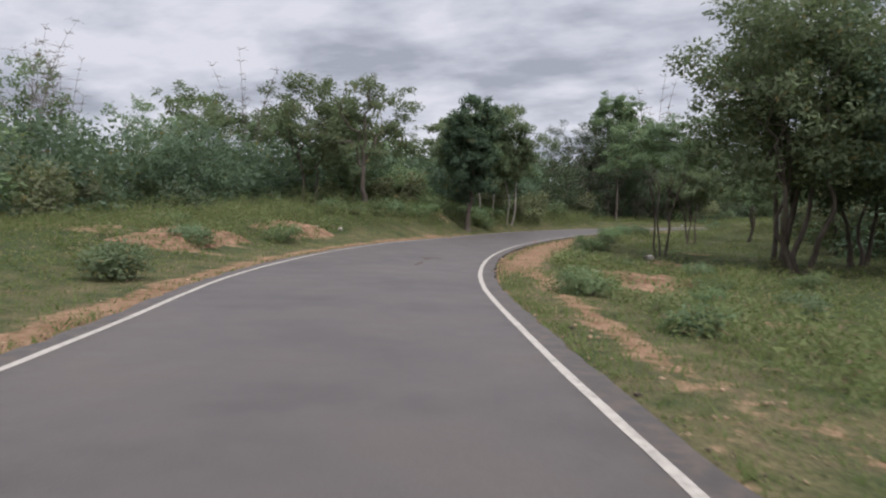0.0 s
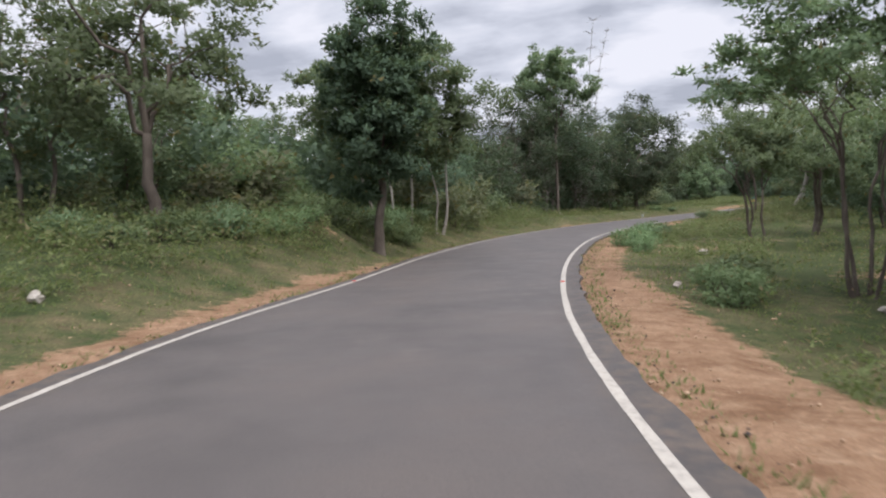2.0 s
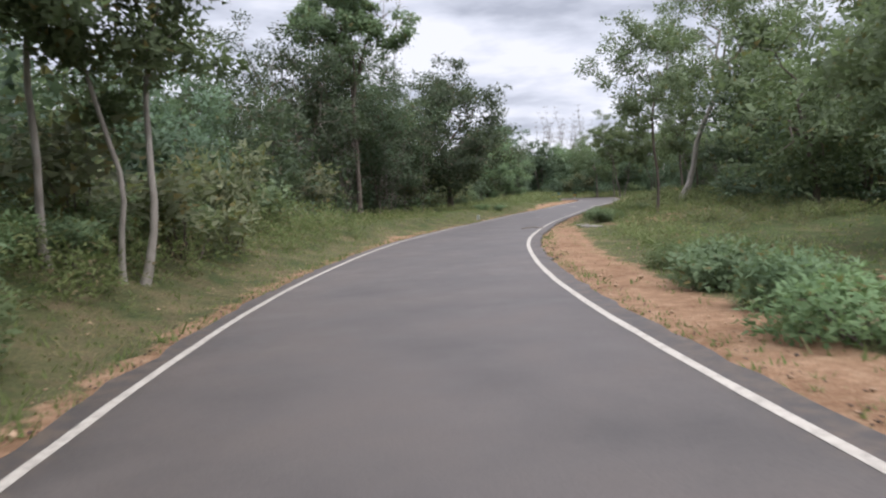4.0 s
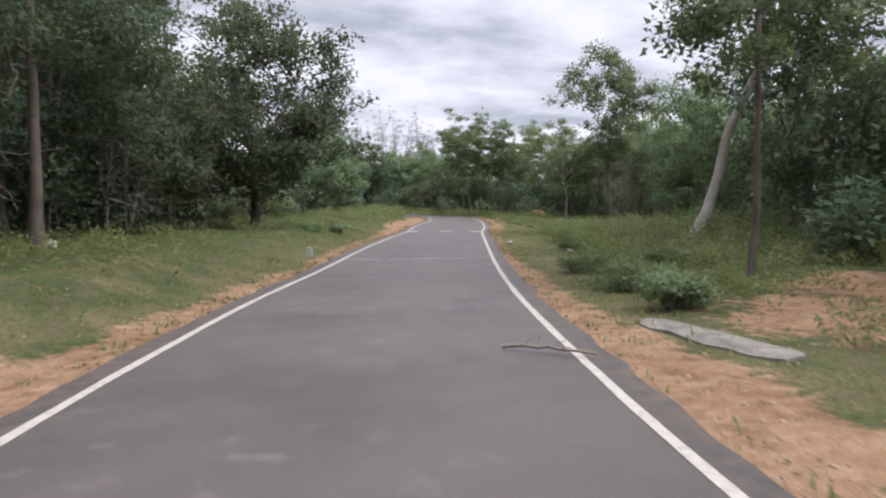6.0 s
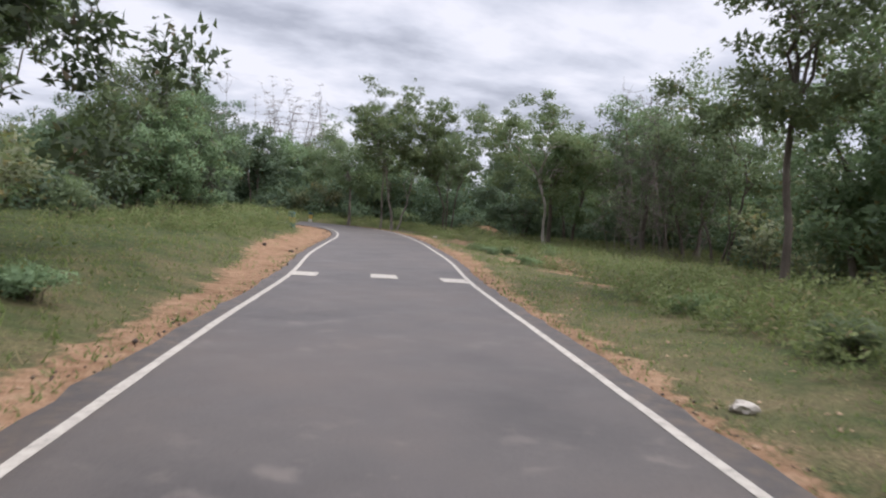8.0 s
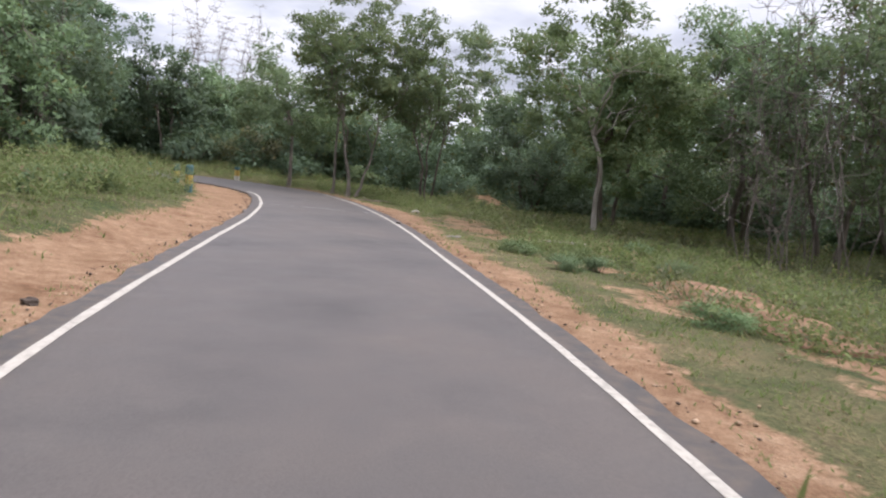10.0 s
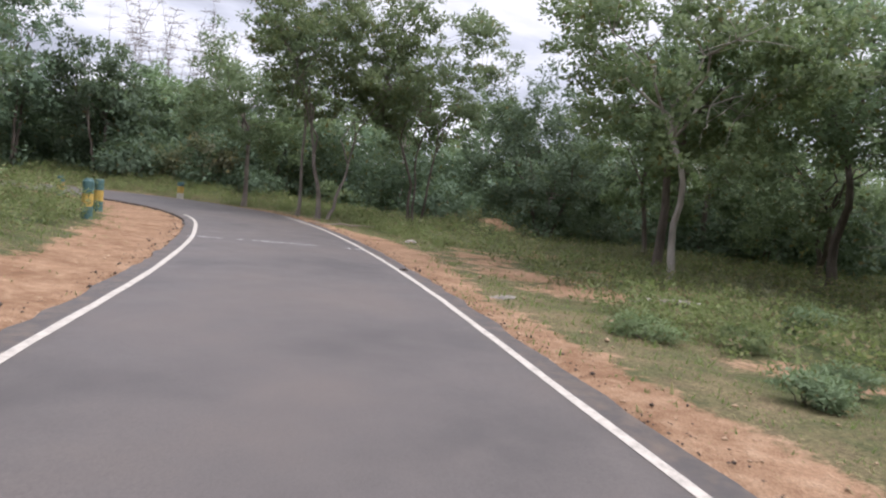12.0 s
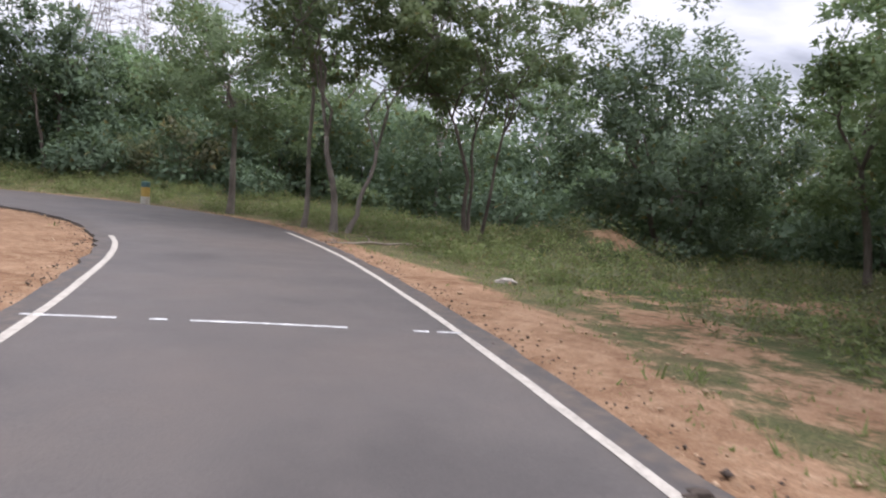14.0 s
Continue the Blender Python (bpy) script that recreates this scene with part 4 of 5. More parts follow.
# -- the woods: a few grown trees, each planted many times --
def plant_woods():
    rng = random.Random(5)
    far = dict(simple=True, thick=0.12)
    kinds = [
        (grow_tree(101, height=8.0, crown=2.9, clumps=34, count=5200, size=0.175, low=0.16, clump=0.34, **far), "green woodland tree with a rounded crown"),
        (grow_tree(102, height=8.6, crown=2.6, clumps=28, count=5000, size=0.175, low=0.25, stems=2, clump=0.34, **far), "green woodland tree with two stems"),
        (grow_tree(103, height=7.6, crown=2.8, clumps=34, count=5600, size=0.172, low=0.08, mat=M_LEAF_DARK, stems=2, clump=0.36, **far), "dense dark woodland tree"),
        (grow_tree(104, height=9.2, crown=2.9, clumps=26, count=5200, size=0.19, low=0.42, shape="umbrella", bark=M_BARK_PALE, clump=0.3, **far), "tall woodland tree with a flat open crown"),
        (grow_tree(105, height=6.0, crown=2.7, clumps=32, count=5200, size=0.185, low=0.05, mat=M_LEAF_LIGHT, stems=3, clump=0.36, **far), "low bushy light green tree"),
        (grow_tree(106, height=7.0, crown=2.6, clumps=28, count=4900, size=0.17, low=0.1, mat=M_LEAF_OLIVE, stems=2, clump=0.36, **far), "olive green woodland tree"),
    ]
    for ob, label in kinds:
        tagged(ob, label, "tree", "trees of the woods")
    used, placed = set(), []
    tries = 0
    while len(placed) < 164 and tries < 60000:
        tries += 1
        x, y = rng.uniform(-44, 108), rng.uniform(-4, 160)
        if x * 0.9 - y > 30:
            continue
        out, s, d = off_edge(x, y)
        if out < 0.8 or out > 26 or s < 8:
            continue
        if out > 9 and rng.random() < 0.68:
            continue
        near = 2.45 + 0.05 * out
        if any((x - a) ** 2 + (y - b) ** 2 < near**2 for a, b in placed):
            continue
        if any((x - a) ** 2 + (y - b) ** 2 < r**2 for a, b, r in KEEP_CLEAR):
            continue
        placed.append((x, y))
        k = rng.choice([0, 0, 1, 2, 2, 4, 5, 3] if out < 9 else [0, 1, 1, 2, 3, 3, 5])
        sc = rng.uniform(0.75, 1.12) * (1.0 + 0.006 * min(out, 25))
        if d < 0 and s < 58:
            sc *= 0.6 if 28 < s < 60 and out < 11 else 0.92
        if d > 0 and 110 < s < 137:
            sc *= 0.68
        if d > 0 and (s < 62 or 82 < s <= 110):
            sc *= 0.74
        if s > 110:
            sc *= 1.06 if s < 138 else 0.82
        turn = rng.uniform(0, 6.28)
        scale = (sc * rng.uniform(0.95, 1.15), sc * rng.uniform(0.95, 1.15), sc * rng.uniform(0.86, 1.14))
        if k in used:
            clone(kinds[k][0], x, y, turn, scale)
        else:
            used.add(k)
            put(kinds[k][0], x, y, turn, scale)


plant_woods()


def scatter(kinds, want, seed, test, gap, size, area=(-30, 95, 4, 150)):
    """Plants copies of the kinds at random places that pass the test (behind-edge distance, station, offset)."""
    rng = random.Random(seed)
    used, placed, tries = set(), [], 0
    while len(placed) < want and tries < 90000:
        tries += 1
        x, y = rng.uniform(*area[:2]), rng.uniform(*area[2:])
        out, s, d = off_edge(x, y)
        if abs(d) < 3.6 or not test(out, s, d, rng):
            continue
        if any((x - a) ** 2 + (y - b) ** 2 < gap**2 for a, b in placed):
            continue
        placed.append((x, y))
        k = rng.randrange(len(kinds))
        sc = rng.uniform(*size)
        scale = (sc * rng.uniform(0.9, 1.25), sc * rng.uniform(0.9, 1.25), sc * rng.uniform(0.8, 1.15))
        if k in used:
            clone(kinds[k], x, y, rng.uniform(0, 6.28), scale)
        else:
            used.add(k)
            put(kinds[k], x, y, rng.uniform(0, 6.28), scale)


def plant_shrubs():
    edge = [
        tagged(grow_shrub(201, 1.9, 1.35, 950, 0.145, M_LEAF), "green shrub at the wood edge", "shrub", "undergrowth at the edge of the woods"),
        tagged(grow_shrub(202, 2.5, 1.5, 1200, 0.16, M_LEAF_DARK), "dark green shrub at the wood edge", "shrub", "undergrowth at the edge of the woods"),
        tagged(grow_shrub(203, 1.5, 1.25, 950, 0.145, M_LEAF_LIGHT), "fresh light green shrub at the wood edge", "shrub", "undergrowth at the edge of the woods"),
        tagged(grow_shrub(204, 2.9, 1.6, 1200, 0.16, M_LEAF_OLIVE), "tall olive green shrub at the wood edge", "shrub", "undergrowth at the edge of the woods"),
    ]

    def at_edge(out, s, d, rng):
        if s < 4 or out > 9:
            return False
        if d < 0 and 60 < s < 90:
            return out > 2.2
        if d < 0 or s > 136:
            return out > -0.6
        return (out > 0.2 and rng.random() < 0.9) if s > 98 else (out > 1.2 and rng.random() < 0.55)

    scatter(edge, 260, 9, at_edge, 1.5, (0.75, 1.3))


plant_shrubs()


VERGE_RIGHT = [(2.6, 13.2, 0.6), (3.4, 9.4, 0.5), (4.9, 13.5, 0.5), (6.6, 13.2, 0.6), (6.0, 16.0, 0.5), (7.0, 19.5, 0.6), (7.8, 22.2, 0.55), (3.6, 11.4, 0.4), (8.6, 17.0, 0.7), (5.2, 21.2, 0.4), (50.6, 88.2, 0.4), (49.8, 86.0, 0.4), (5.9, 29.2, 0.75), (6.6, 30.4, 0.75), (3.9, 21.5, 0.5), (3.4, 17.5, 0.45), (9.4, 40.6, 0.75), (10.3, 42.0, 0.8), (8.7, 38.8, 0.5), (11.5, 44.2, 0.8), (12.6, 46.0, 0.6), (21.7, 59.0, 0.7), (23.4, 60.5, 0.7), (26.4, 61.9, 0.55), (25.2, 63.2, 0.55), (32.6, 69.5, 0.5), (33.9, 70.0, 0.85), (35.0, 71.2, 0.6), (35.6, 70.0, 0.55), (29.3, 66.5, 0.45), (37.6, 74.0, 0.5), (48.7, 86.2, 0.4), (51.3, 87.2, 0.42), (54.0, 86.8, 0.5), (46.0, 82.6, 0.42), (51.0, 84.9, 0.45)]
VERGE_LEFT = [(2.4, 44.3, 0.65), (-6.0, 13.2, 0.8), (-5.5, 24.7, 0.75), (-4.15, 33.5, 0.48), (-6.35, 32.0, 0.61), (-5.35, 34.7, 0.68), (-3.65, 36.1, 0.68), (-2.65, 37.5, 0.68), (-1.35, 39.1, 0.75), (-2.95, 39.3, 0.75), (-0.45, 40.5, 0.75), (0.55, 42.3, 0.75), (1.05, 44.1, 0.75), (1.85, 46.1, 0.75), (2.45, 47.7, 0.75), (3.55, 48.9, 0.68), (4.05, 50.7, 0.75), (5.65, 53.1, 0.68), (6.05, 55.1, 0.54), (-7.0, 20.0, 0.7), (-8.8, 23.4, 0.8), (29.2, 78.0, 0.5), (27.2, 77.0, 0.5), (43.0, 94.0, 0.6), (45.0, 96.0, 0.75), (46.2, 98.4, 0.6)]


def plant_bushes():
    kinds = [
        tagged(grow_shrub(221, 0.95, 1.05, 2600, 0.08, M_LEAF_LIGHT, 0.34, "bush", 14), "low leafy green bush on the verge", "bush", "bushes on the verges"),
        tagged(grow_shrub(222, 1.05, 1.0, 2600, 0.085, M_LEAF, 0.35, "bush", 11), "low leafy green bush on the verge", "bush", "bushes on the verges"),
    ]
    for n, (x, y, sc) in enumerate(VERGE_RIGHT + VERGE_LEFT):
        sc *= 1.3 if x < 7 and 30 < y < 56 and n >= len(VERGE_RIGHT) else 1.0
        scale = (sc * (1.0 + 0.25 * math.sin(n * 2.1)), sc * (1.05 + 0.2 * math.cos(n * 1.3)), sc)
        if n < 2:
            put(kinds[n], x, y, n * 1.1, scale)
        else:
            clone(kinds[n % 2], x, y, n * 1.1, scale)


plant_bushes()


def weeds():
    """Low leafy weeds all along the verges."""
    rng = np.random.default_rng(31)
    pick = random.Random(10)
    cen, rad = [], []
    tries = 0

    def on_verge(out, s, d, rng):
        a = abs(d)
        if s < 3 or s > 165 or out > 2.5:
            return False
        if d < 0:
            if s < 34:
                return a > 4.5
            if s < 76:
                return a > 3.95
            if s < 118:
                return a > 5.2 and rng.random() < 0.3
            return a > 6.6 and rng.random() < 0.7
        if s < 30:
            return a > 4.7 and rng.random() < 0.75
        if s < 62:
            return a > 5.2 and rng.random() < 0.32
        if s < 98:
            return a > 4.7 and rng.random() < 0.85
        if s < 134:
            return a > 5.2 and rng.random() < 0.9
        return a > 4.6

    while len(cen) < 15000 and tries < 120000:
        tries += 1
        x, y = pick.uniform(-30, 95), pick.uniform(4, 150)
        out, s, d = off_edge(x, y)
        if abs(d) < 3.6 or not on_verge(out, s, d, pick):
            continue
        z, h = z_at(x, y), pick.uniform(0.12, 0.6) * (1.7 if d < 0 and 24 < s < 62 and abs(d) > 4.6 else 1.0)
        for k in range(3):
            cen.append((x + pick.gauss(0, 0.22), y + pick.gauss(0, 0.22), z + h * pick.uniform(0.2, 0.8)))
            rad.append(pick.uniform(0.12, 0.32))
    cen = np.array(cen)
    v, f, nrm = leaves(rng, cen, np.array(rad), 180000, 0.07, 0.8, 0.32, 0.0, True, lift=1.5)
    ob = fill_mesh("weeds", v, f, M_GRASS, None, nrm)
    return tagged(ob, "low leafy green weeds in the verge grass", "weeds", kind="stuff")


weeds()


def tall_weeds():
    """Rank knee-high growth: on the bank below the woods, and in the rough ground beside the straight."""
    rng = np.random.default_rng(34)
    pick = random.Random(14)
    cen, rad = [], []
    while len(cen) < 23000:
        x, y = pick.uniform(-16, 74), pick.uniform(5, 134)
        out, s, d = off_edge(x, y)
        if d < 0:
            ok = (20 < s < 64 and abs(d) > np.interp(s, [20, 30, 40, 64], [5.8, 4.6, 3.9, 3.6]) and out < 2.0) or (99 < s < 121 and -9.5 < d < -4.15)
            top = np.interp(s, [20, 34, 64, 99, 106], [0.45, 1.0, 0.85, 0.35, 0.85])
        else:
            ok = (62 < s < 100 and d > np.interp(s, [62, 68, 100], [5.0, 3.9, 4.4]) and out < 2.0) or (36 < s < 62 and 4.6 < d < 7.5) or (5 < s < 26 and 4.2 < d < 10) or (100 < s < 120 and 4.4 < d < 9.5) or (118 < s < 150 and 4.5 < d < 9)
            top = np.interp(s, [5, 26, 36, 62, 72, 78, 100, 108], [0.35, 0.3, 0.4, 0.35, 0.4, 0.65, 0.45, 0.38])
        lump = float(wave(np.array(1.9 * x), np.array(1.9 * y), 0.9))
        if not ok or lump < -0.35 or any((x - a) ** 2 + (y - b) ** 2 < (0.8 * r) ** 2 for a, b, r, _ in BARE):
            continue
        h = top * pick.uniform(0.45, 1.1) * (1 + 0.5 * lump)
        z = z_at(x, y)
        for k in range(4):
            cen.append((x + pick.gauss(0, 0.16), y + pick.gauss(0, 0.16), z + h * (0.1 + 0.28 * k)))
            rad.append(pick.uniform(0.1, 0.22))
    v, f, nrm = leaves(rng, np.array(cen), np.array(rad), 300000, 0.068, 0.9, 0.28, -0.1, True, lift=1.3)
    ob = fill_mesh("tall_weeds", v, f, M_WEED, None, nrm)
    return tagged(ob, "rank knee-high green weeds on rough ground", "weeds", kind="stuff")


tall_weeds()


def dry_weeds():
    """Taller yellowing weeds in the rough ground beside the last stretch."""
    rng = np.random.default_rng(33)
    pick = random.Random(12)
    cen, rad = [], []
    while len(cen) < 2400:
        x, y = pick.uniform(18, 75), pick.uniform(48, 108)
        out, s, d = off_edge(x, y)
        if not (d > 5.2 and 60 < s < 132 and out < 1.5) or wave(np.array(1.3 * x), np.array(1.3 * y), 1.1) < -0.1:
            continue
        z, h = z_at(x, y), pick.uniform(0.1, 0.55 if s < 100 else 0.32)
        for k in range(3):
            cen.append((x + pick.gauss(0, 0.2), y + pick.gauss(0, 0.2), z + h * pick.uniform(0.15, 0.8)))
            rad.append(pick.uniform(0.12, 0.28))
    v, f, nrm = leaves(rng, np.array(cen), np.array(rad), 60000, 0.085, 1.2, 0.2, -0.5, True, lift=1.3)
    ob = fill_mesh("dry_weeds", v, f, M_LEAF_OLIVE, None, nrm)
    return tagged(ob, "yellowing weeds and dry stalks in rough ground", "weeds", kind="stuff")


dry_weeds()



def undergrowth():
    """The thicket that closes the view between the trunks."""
    rng = np.random.default_rng(78)
    lumps, rad = [], []
    while len(lumps) < 1500:
        x, y = rng.uniform(-40, 104), rng.uniform(4, 158)
        if x * 0.9 - y > 30:
            continue
        out, s, d = off_edge(x, y)
        if not 2.2 < out < 13 or s < 8 or (out > 7 and rng.random() < 0.5):
            continue
        z, top = z_at(x, y), rng.uniform(1.6, 3.8)
        for k in range(3):
            lumps.append((x + rng.normal(0, 0.5), y + rng.normal(0, 0.5), z + top * (0.12 + 0.33 * k)))
            rad.append(rng.uniform(0.7, 1.2))
    while len(lumps) < 2200:
        x, y = rng.uniform(62, 96), rng.uniform(82, 140)
        out, s, d = off_edge(x, y)
        if d < 0 or not 116 < s < 156 or not 0.4 < out < 10:
            continue
        z, top = z_at(x, y), rng.uniform(2.6, 5.6) * (0.65 if s < 131 else 1.0)
        for k in range(3):
            lumps.append((x + rng.normal(0, 0.6), y + rng.normal(0, 0.6), z + top * (0.1 + 0.34 * k)))
            rad.append(rng.uniform(0.8, 1.3))
    while len(lumps) < 2900:
        x, y = rng.uniform(-28, 4), rng.uniform(14, 62)
        out, s, d = off_edge(x, y)
        if d > 0 or not 10 < s < 58 or not 0.5 < out < 12:
            continue
        z, top = z_at(x, y), rng.uniform(2.6, 4.8)
        for k in range(3):
            lumps.append((x + rng.normal(0, 0.6), y + rng.normal(0, 0.6), z + top * (0.1 + 0.34 * k)))
            rad.append(rng.uniform(0.7, 1.2))
    v, f, nrm = leaves(rng, np.array(lumps), np.array(rad), 190000, 0.21, 0.85, 0.45, 0.0, True, lift=0.25)
    ob = fill_mesh("undergrowth", v, f, M_LEAF_DARK, None, nrm)
    return tagged(ob, "dark leafy thicket filling the wood between trunks", "undergrowth", kind="stuff")


undergrowth()


def creeper_thicket():
    """Dark leaf lumps that stand for the shade inside the wood edge on the straight."""
    rng = np.random.default_rng(79)
    lumps, rad = [], []
    while len(lumps) < 420:
        x, y = rng.uniform(2, 36), rng.uniform(56, 96)
        out, s, d = off_edge(x, y)
        if d > 0 or not 56 < s < 92 or not 1.6 < out < 7:
            continue
        z, top = z_at(x, y), rng.uniform(2.4, 6.0)
        for k in range(3):
            lumps.append((x + rng.normal(0, 0.5), y + rng.normal(0, 0.5), z + top * (0.1 + 0.34 * k)))
            rad.append(rng.uniform(0.6, 1.1))
    v, f, nrm = leaves(rng, np.array(lumps), np.array(rad), 60000, 0.15, 0.9, 0.45, 0.0, True, lift=0.25)
    ob = fill_mesh("creeper_thicket", v, f, M_LEAF_SHADE, None, nrm)
    return tagged(ob, "thicket closing the wood edge, inner shade put in its leaf colour", "undergrowth", kind="stuff")


creeper_thicket()


# -- the deep woods behind: too many to count --
def far_woods():
    rng = np.random.default_rng(77)
    lumps, rad = [], []
    while len(lumps) < 2100:
        x, y = rng.uniform(-75, 150), rng.uniform(-12, 200)
        if x * 0.9 - y > 30:
            continue
        out, s, d = off_edge(x, y)
        if not 10 < out < 50 or s < -12:
            continue
        top = (5.0 if d < 0 and s < 58 else 6.6 if d > 0 and 105 < s < 138 else 8.0) * rng.uniform(0.75, 1.12)
        for z in (0.1, 0.4, 0.75) if out > 15 else (0.08, 0.3):
            lumps.append((x + rng.normal(0, 0.8), y + rng.normal(0, 0.8), top * z + 0.4))
            rad.append(rng.uniform(1.5, 2.5))
    v, f, nrm = leaves(rng, np.array(lumps), np.array(rad), 160000, 0.42, 0.85, 0.5, 0.0, True)
    ob = fill_mesh("far_woods", v, f, M_LEAF, None, nrm)
    return tagged(ob, "dense green canopy of the woods far behind", "woods", kind="stuff")


far_woods()


# -- dry bamboo standing over the woods --
def plant_bamboo():
    first = grow_bamboo(301, 12.0, 8, 1.2, lean=1.1)
    second = grow_bamboo(302, 12.0, 11, 1.5, lean=1.5)
    for ob in (first, second):
        tagged(ob, "clump of bare dry bamboo stalks with drooping tips", "bamboo", "dry bamboo over the woods")
    spots = [(0, 23.9, 84.9, 1.7), (1, -15.5, 57.0, 1.12), (1, -22.0, 38.5, 0.95), (1, -9.0, 55.5, 0.95), (1, 77.0, 134.0, 1.3), (0, 73.5, 132.0, 1.3), (1, 44.5, 106.0, 0.95), (1, -26.0, 50.0, 1.1), (0, 80.0, 133.0, 1.35), (1, 70.0, 131.0, 1.2), (0, 27.0, 92.0, 1.0), (1, -30.0, 42.0, 1.1)]
    done = set()
    for n, (k, x, y, sc) in enumerate(spots):
        ob = (first, second)[k]
        if k in done:
            clone(ob, x, y, n * 1.7, (sc, sc, sc))
        else:
            done.add(k)
            put(ob, x, y, n * 1.7, sc)


plant_bamboo()


def dead_thicket(seed, x, y, height, wide, n, label):
    """A tangle of thin leafless stems and twigs, too fine to count."""
    rng = np.random.default_rng(seed)
    verts, faces = [], []
    for k in range(n):
        a, r = rng.uniform(0, 6.28), wide * math.sqrt(rng.random())
        foot = np.array([r * math.cos(a), r * math.sin(a), -0.1])
        top = foot * rng.uniform(0.8, 1.6) + np.array([rng.normal(0, 0.8), rng.normal(0, 0.8), height * rng.uniform(0.55, 1.0)])
        main = bent(rng, foot, top, 9, 0.0, 0.12)
        tube(verts, faces, main, np.linspace(0.02, 0.005, 9), 4)
        for i in range(2, 9):
            for j in range(4):
                d = rng.normal(0, 1, 3) * (1, 1, 0.7)
                d = d / np.linalg.norm(d) * rng.uniform(0.4, 1.3)
                tube(verts, faces, bent(rng, main[i], main[i] + d, 4, -0.1, 0.05), (0.012, 0.009, 0.007, 0.004), 3)
    ob = put(mesh_ob("dead_thicket", verts, faces, M_DEAD), x, y)
    return tagged(ob, label, "thicket", kind="stuff")


dead_thicket(311, 57.8, 83.6, 8.5, 2.2, 26, "grey leafless thicket of dry stems")
dead_thicket(312, 12.5, 67.5, 7.0, 1.6, 9, "grey leafless tangle at the wood edge")
dead_thicket(314, 18.8, 76.4, 7.5, 1.8, 9, "brown leafless stems hanging with dry creepers")
dead_thicket(315, 14.6, 71.6, 7.5, 1.6, 8, "brown leafless stems hanging with dry creepers")
dead_thicket(316, 22.6, 79.4, 6.5, 1.6, 7, "brown leafless stems hanging with dry creepers")
dead_thicket(313, 46.5, 103.5, 7.5, 2.0, 12, "dry leafless stems over green bushes")


# ---- things by the road ----
def ring_part(name, mat, parent, z0, z1, r, sides=16, label="", bevel=0.012):
    bm = bmesh.new()
    prof = [(0.0, z0), (r, z0), (r, z1 - bevel), (r - bevel, z1), (0.0, z1)]
    rings = []
    for rr, z in prof:
        if rr == 0:
            rings.append([bm.verts.new((0, 0, z))])
        else:
            rings.append([bm.verts.new((rr * math.cos(2 * math.pi * k / sides), rr * math.sin(2 * math.pi * k / sides), z)) for k in range(sides)])
    for a, b in zip(rings, rings[1:]):
        for k in range(sides):
            k2 = (k + 1) % sides
            quad = [a[k % len(a)], a[k2 % len(a)], b[k2 % len(b)], b[k % len(b)]]
            bm.faces.new(list(dict.fromkeys(quad)))
    bmesh.ops.recalc_face_normals(bm, faces=bm.faces)
    return part(name, bm, mat, parent, label)


def guard_post(bands, r, label):
    ob = new("guard_post")
    z = -0.12
    for n, (mat, top) in enumerate(bands):
        ring_part("band", mat, ob, z, top, r * (1 - 0.02 * (n % 2)), bevel=0.02 if n == len(bands) - 1 else 0.002)
        z = top
    return tagged(ob, label, "guard post", "painted posts at the bend")


striped = guard_post([(M_TEAL, 0.28), (M_YELLOW, 0.58), (M_TEAL, 0.88)], 0.125, "concrete guard post painted in teal and yellow bands")
put(striped, 51.36, 101.47, 0.2, 1.0, 0.0)
for x, y, sc in ((53.35, 104.3, 1.0), (55.2, 107.9, 0.95), (56.9, 112.6, 0.85)):
    clone(striped, x, y, x, (1, 1, sc), 0.0)
yellow = guard_post([(M_LIMEWASH, 0.3), (M_YELLOW, 0.64), (M_TEAL, 0.84)], 0.16, "short yellow and white guard post on the outside of the bend")
put(yellow, 64.9, 116.25, 0.0, 1.0, 0.0)


def mile_stone():
    ob = new("milestone")
    bm = bmesh.new()
    prof = [(-0.12, -0.1), (0.12, -0.1), (0.12, 0.32)] + [(0.12 * math.cos(a), 0.32 + 0.09 * math.sin(a)) for a in np.linspace(0.2, math.pi - 0.2, 8)] + [(-0.12, 0.32)]
    front = [bm.verts.new((x, -0.06, z)) for x, z in prof]
    back = [bm.verts.new((x, 0.06, z)) for x, z in prof]
    bm.faces.new(front)
    bm.faces.new(back[::-1])
    for k in range(len(prof)):
        k2 = (k + 1) % len(prof)
        bm.faces.new([front[k2], front[k], back[k], back[k2]])
    bmesh.ops.recalc_face_normals(bm, faces=bm.faces)
    bmesh.ops.bevel(bm, geom=[e for e in bm.edges], offset=0.008, segments=1, affect="EDGES")
    part("stone_body", bm, M_MILE, ob)
    bm = bmesh.new()
    bmesh.ops.create_cube(bm, size=1, matrix=Matrix.LocRotScale((0, 0, 0.0), None, (0.34, 0.2, 0.12)))
    bmesh.ops.bevel(bm, geom=list(bm.edges), offset=0.015, segments=1, affect="EDGES")
    part("footing", bm, M_CONCRETE, ob)
    put(ob, 22.95, 70.25, radians(-42), 0.66, 0.0)
    return tagged(ob, "weathered grey-green milestone in the grass", "milestone")


mile_stone()


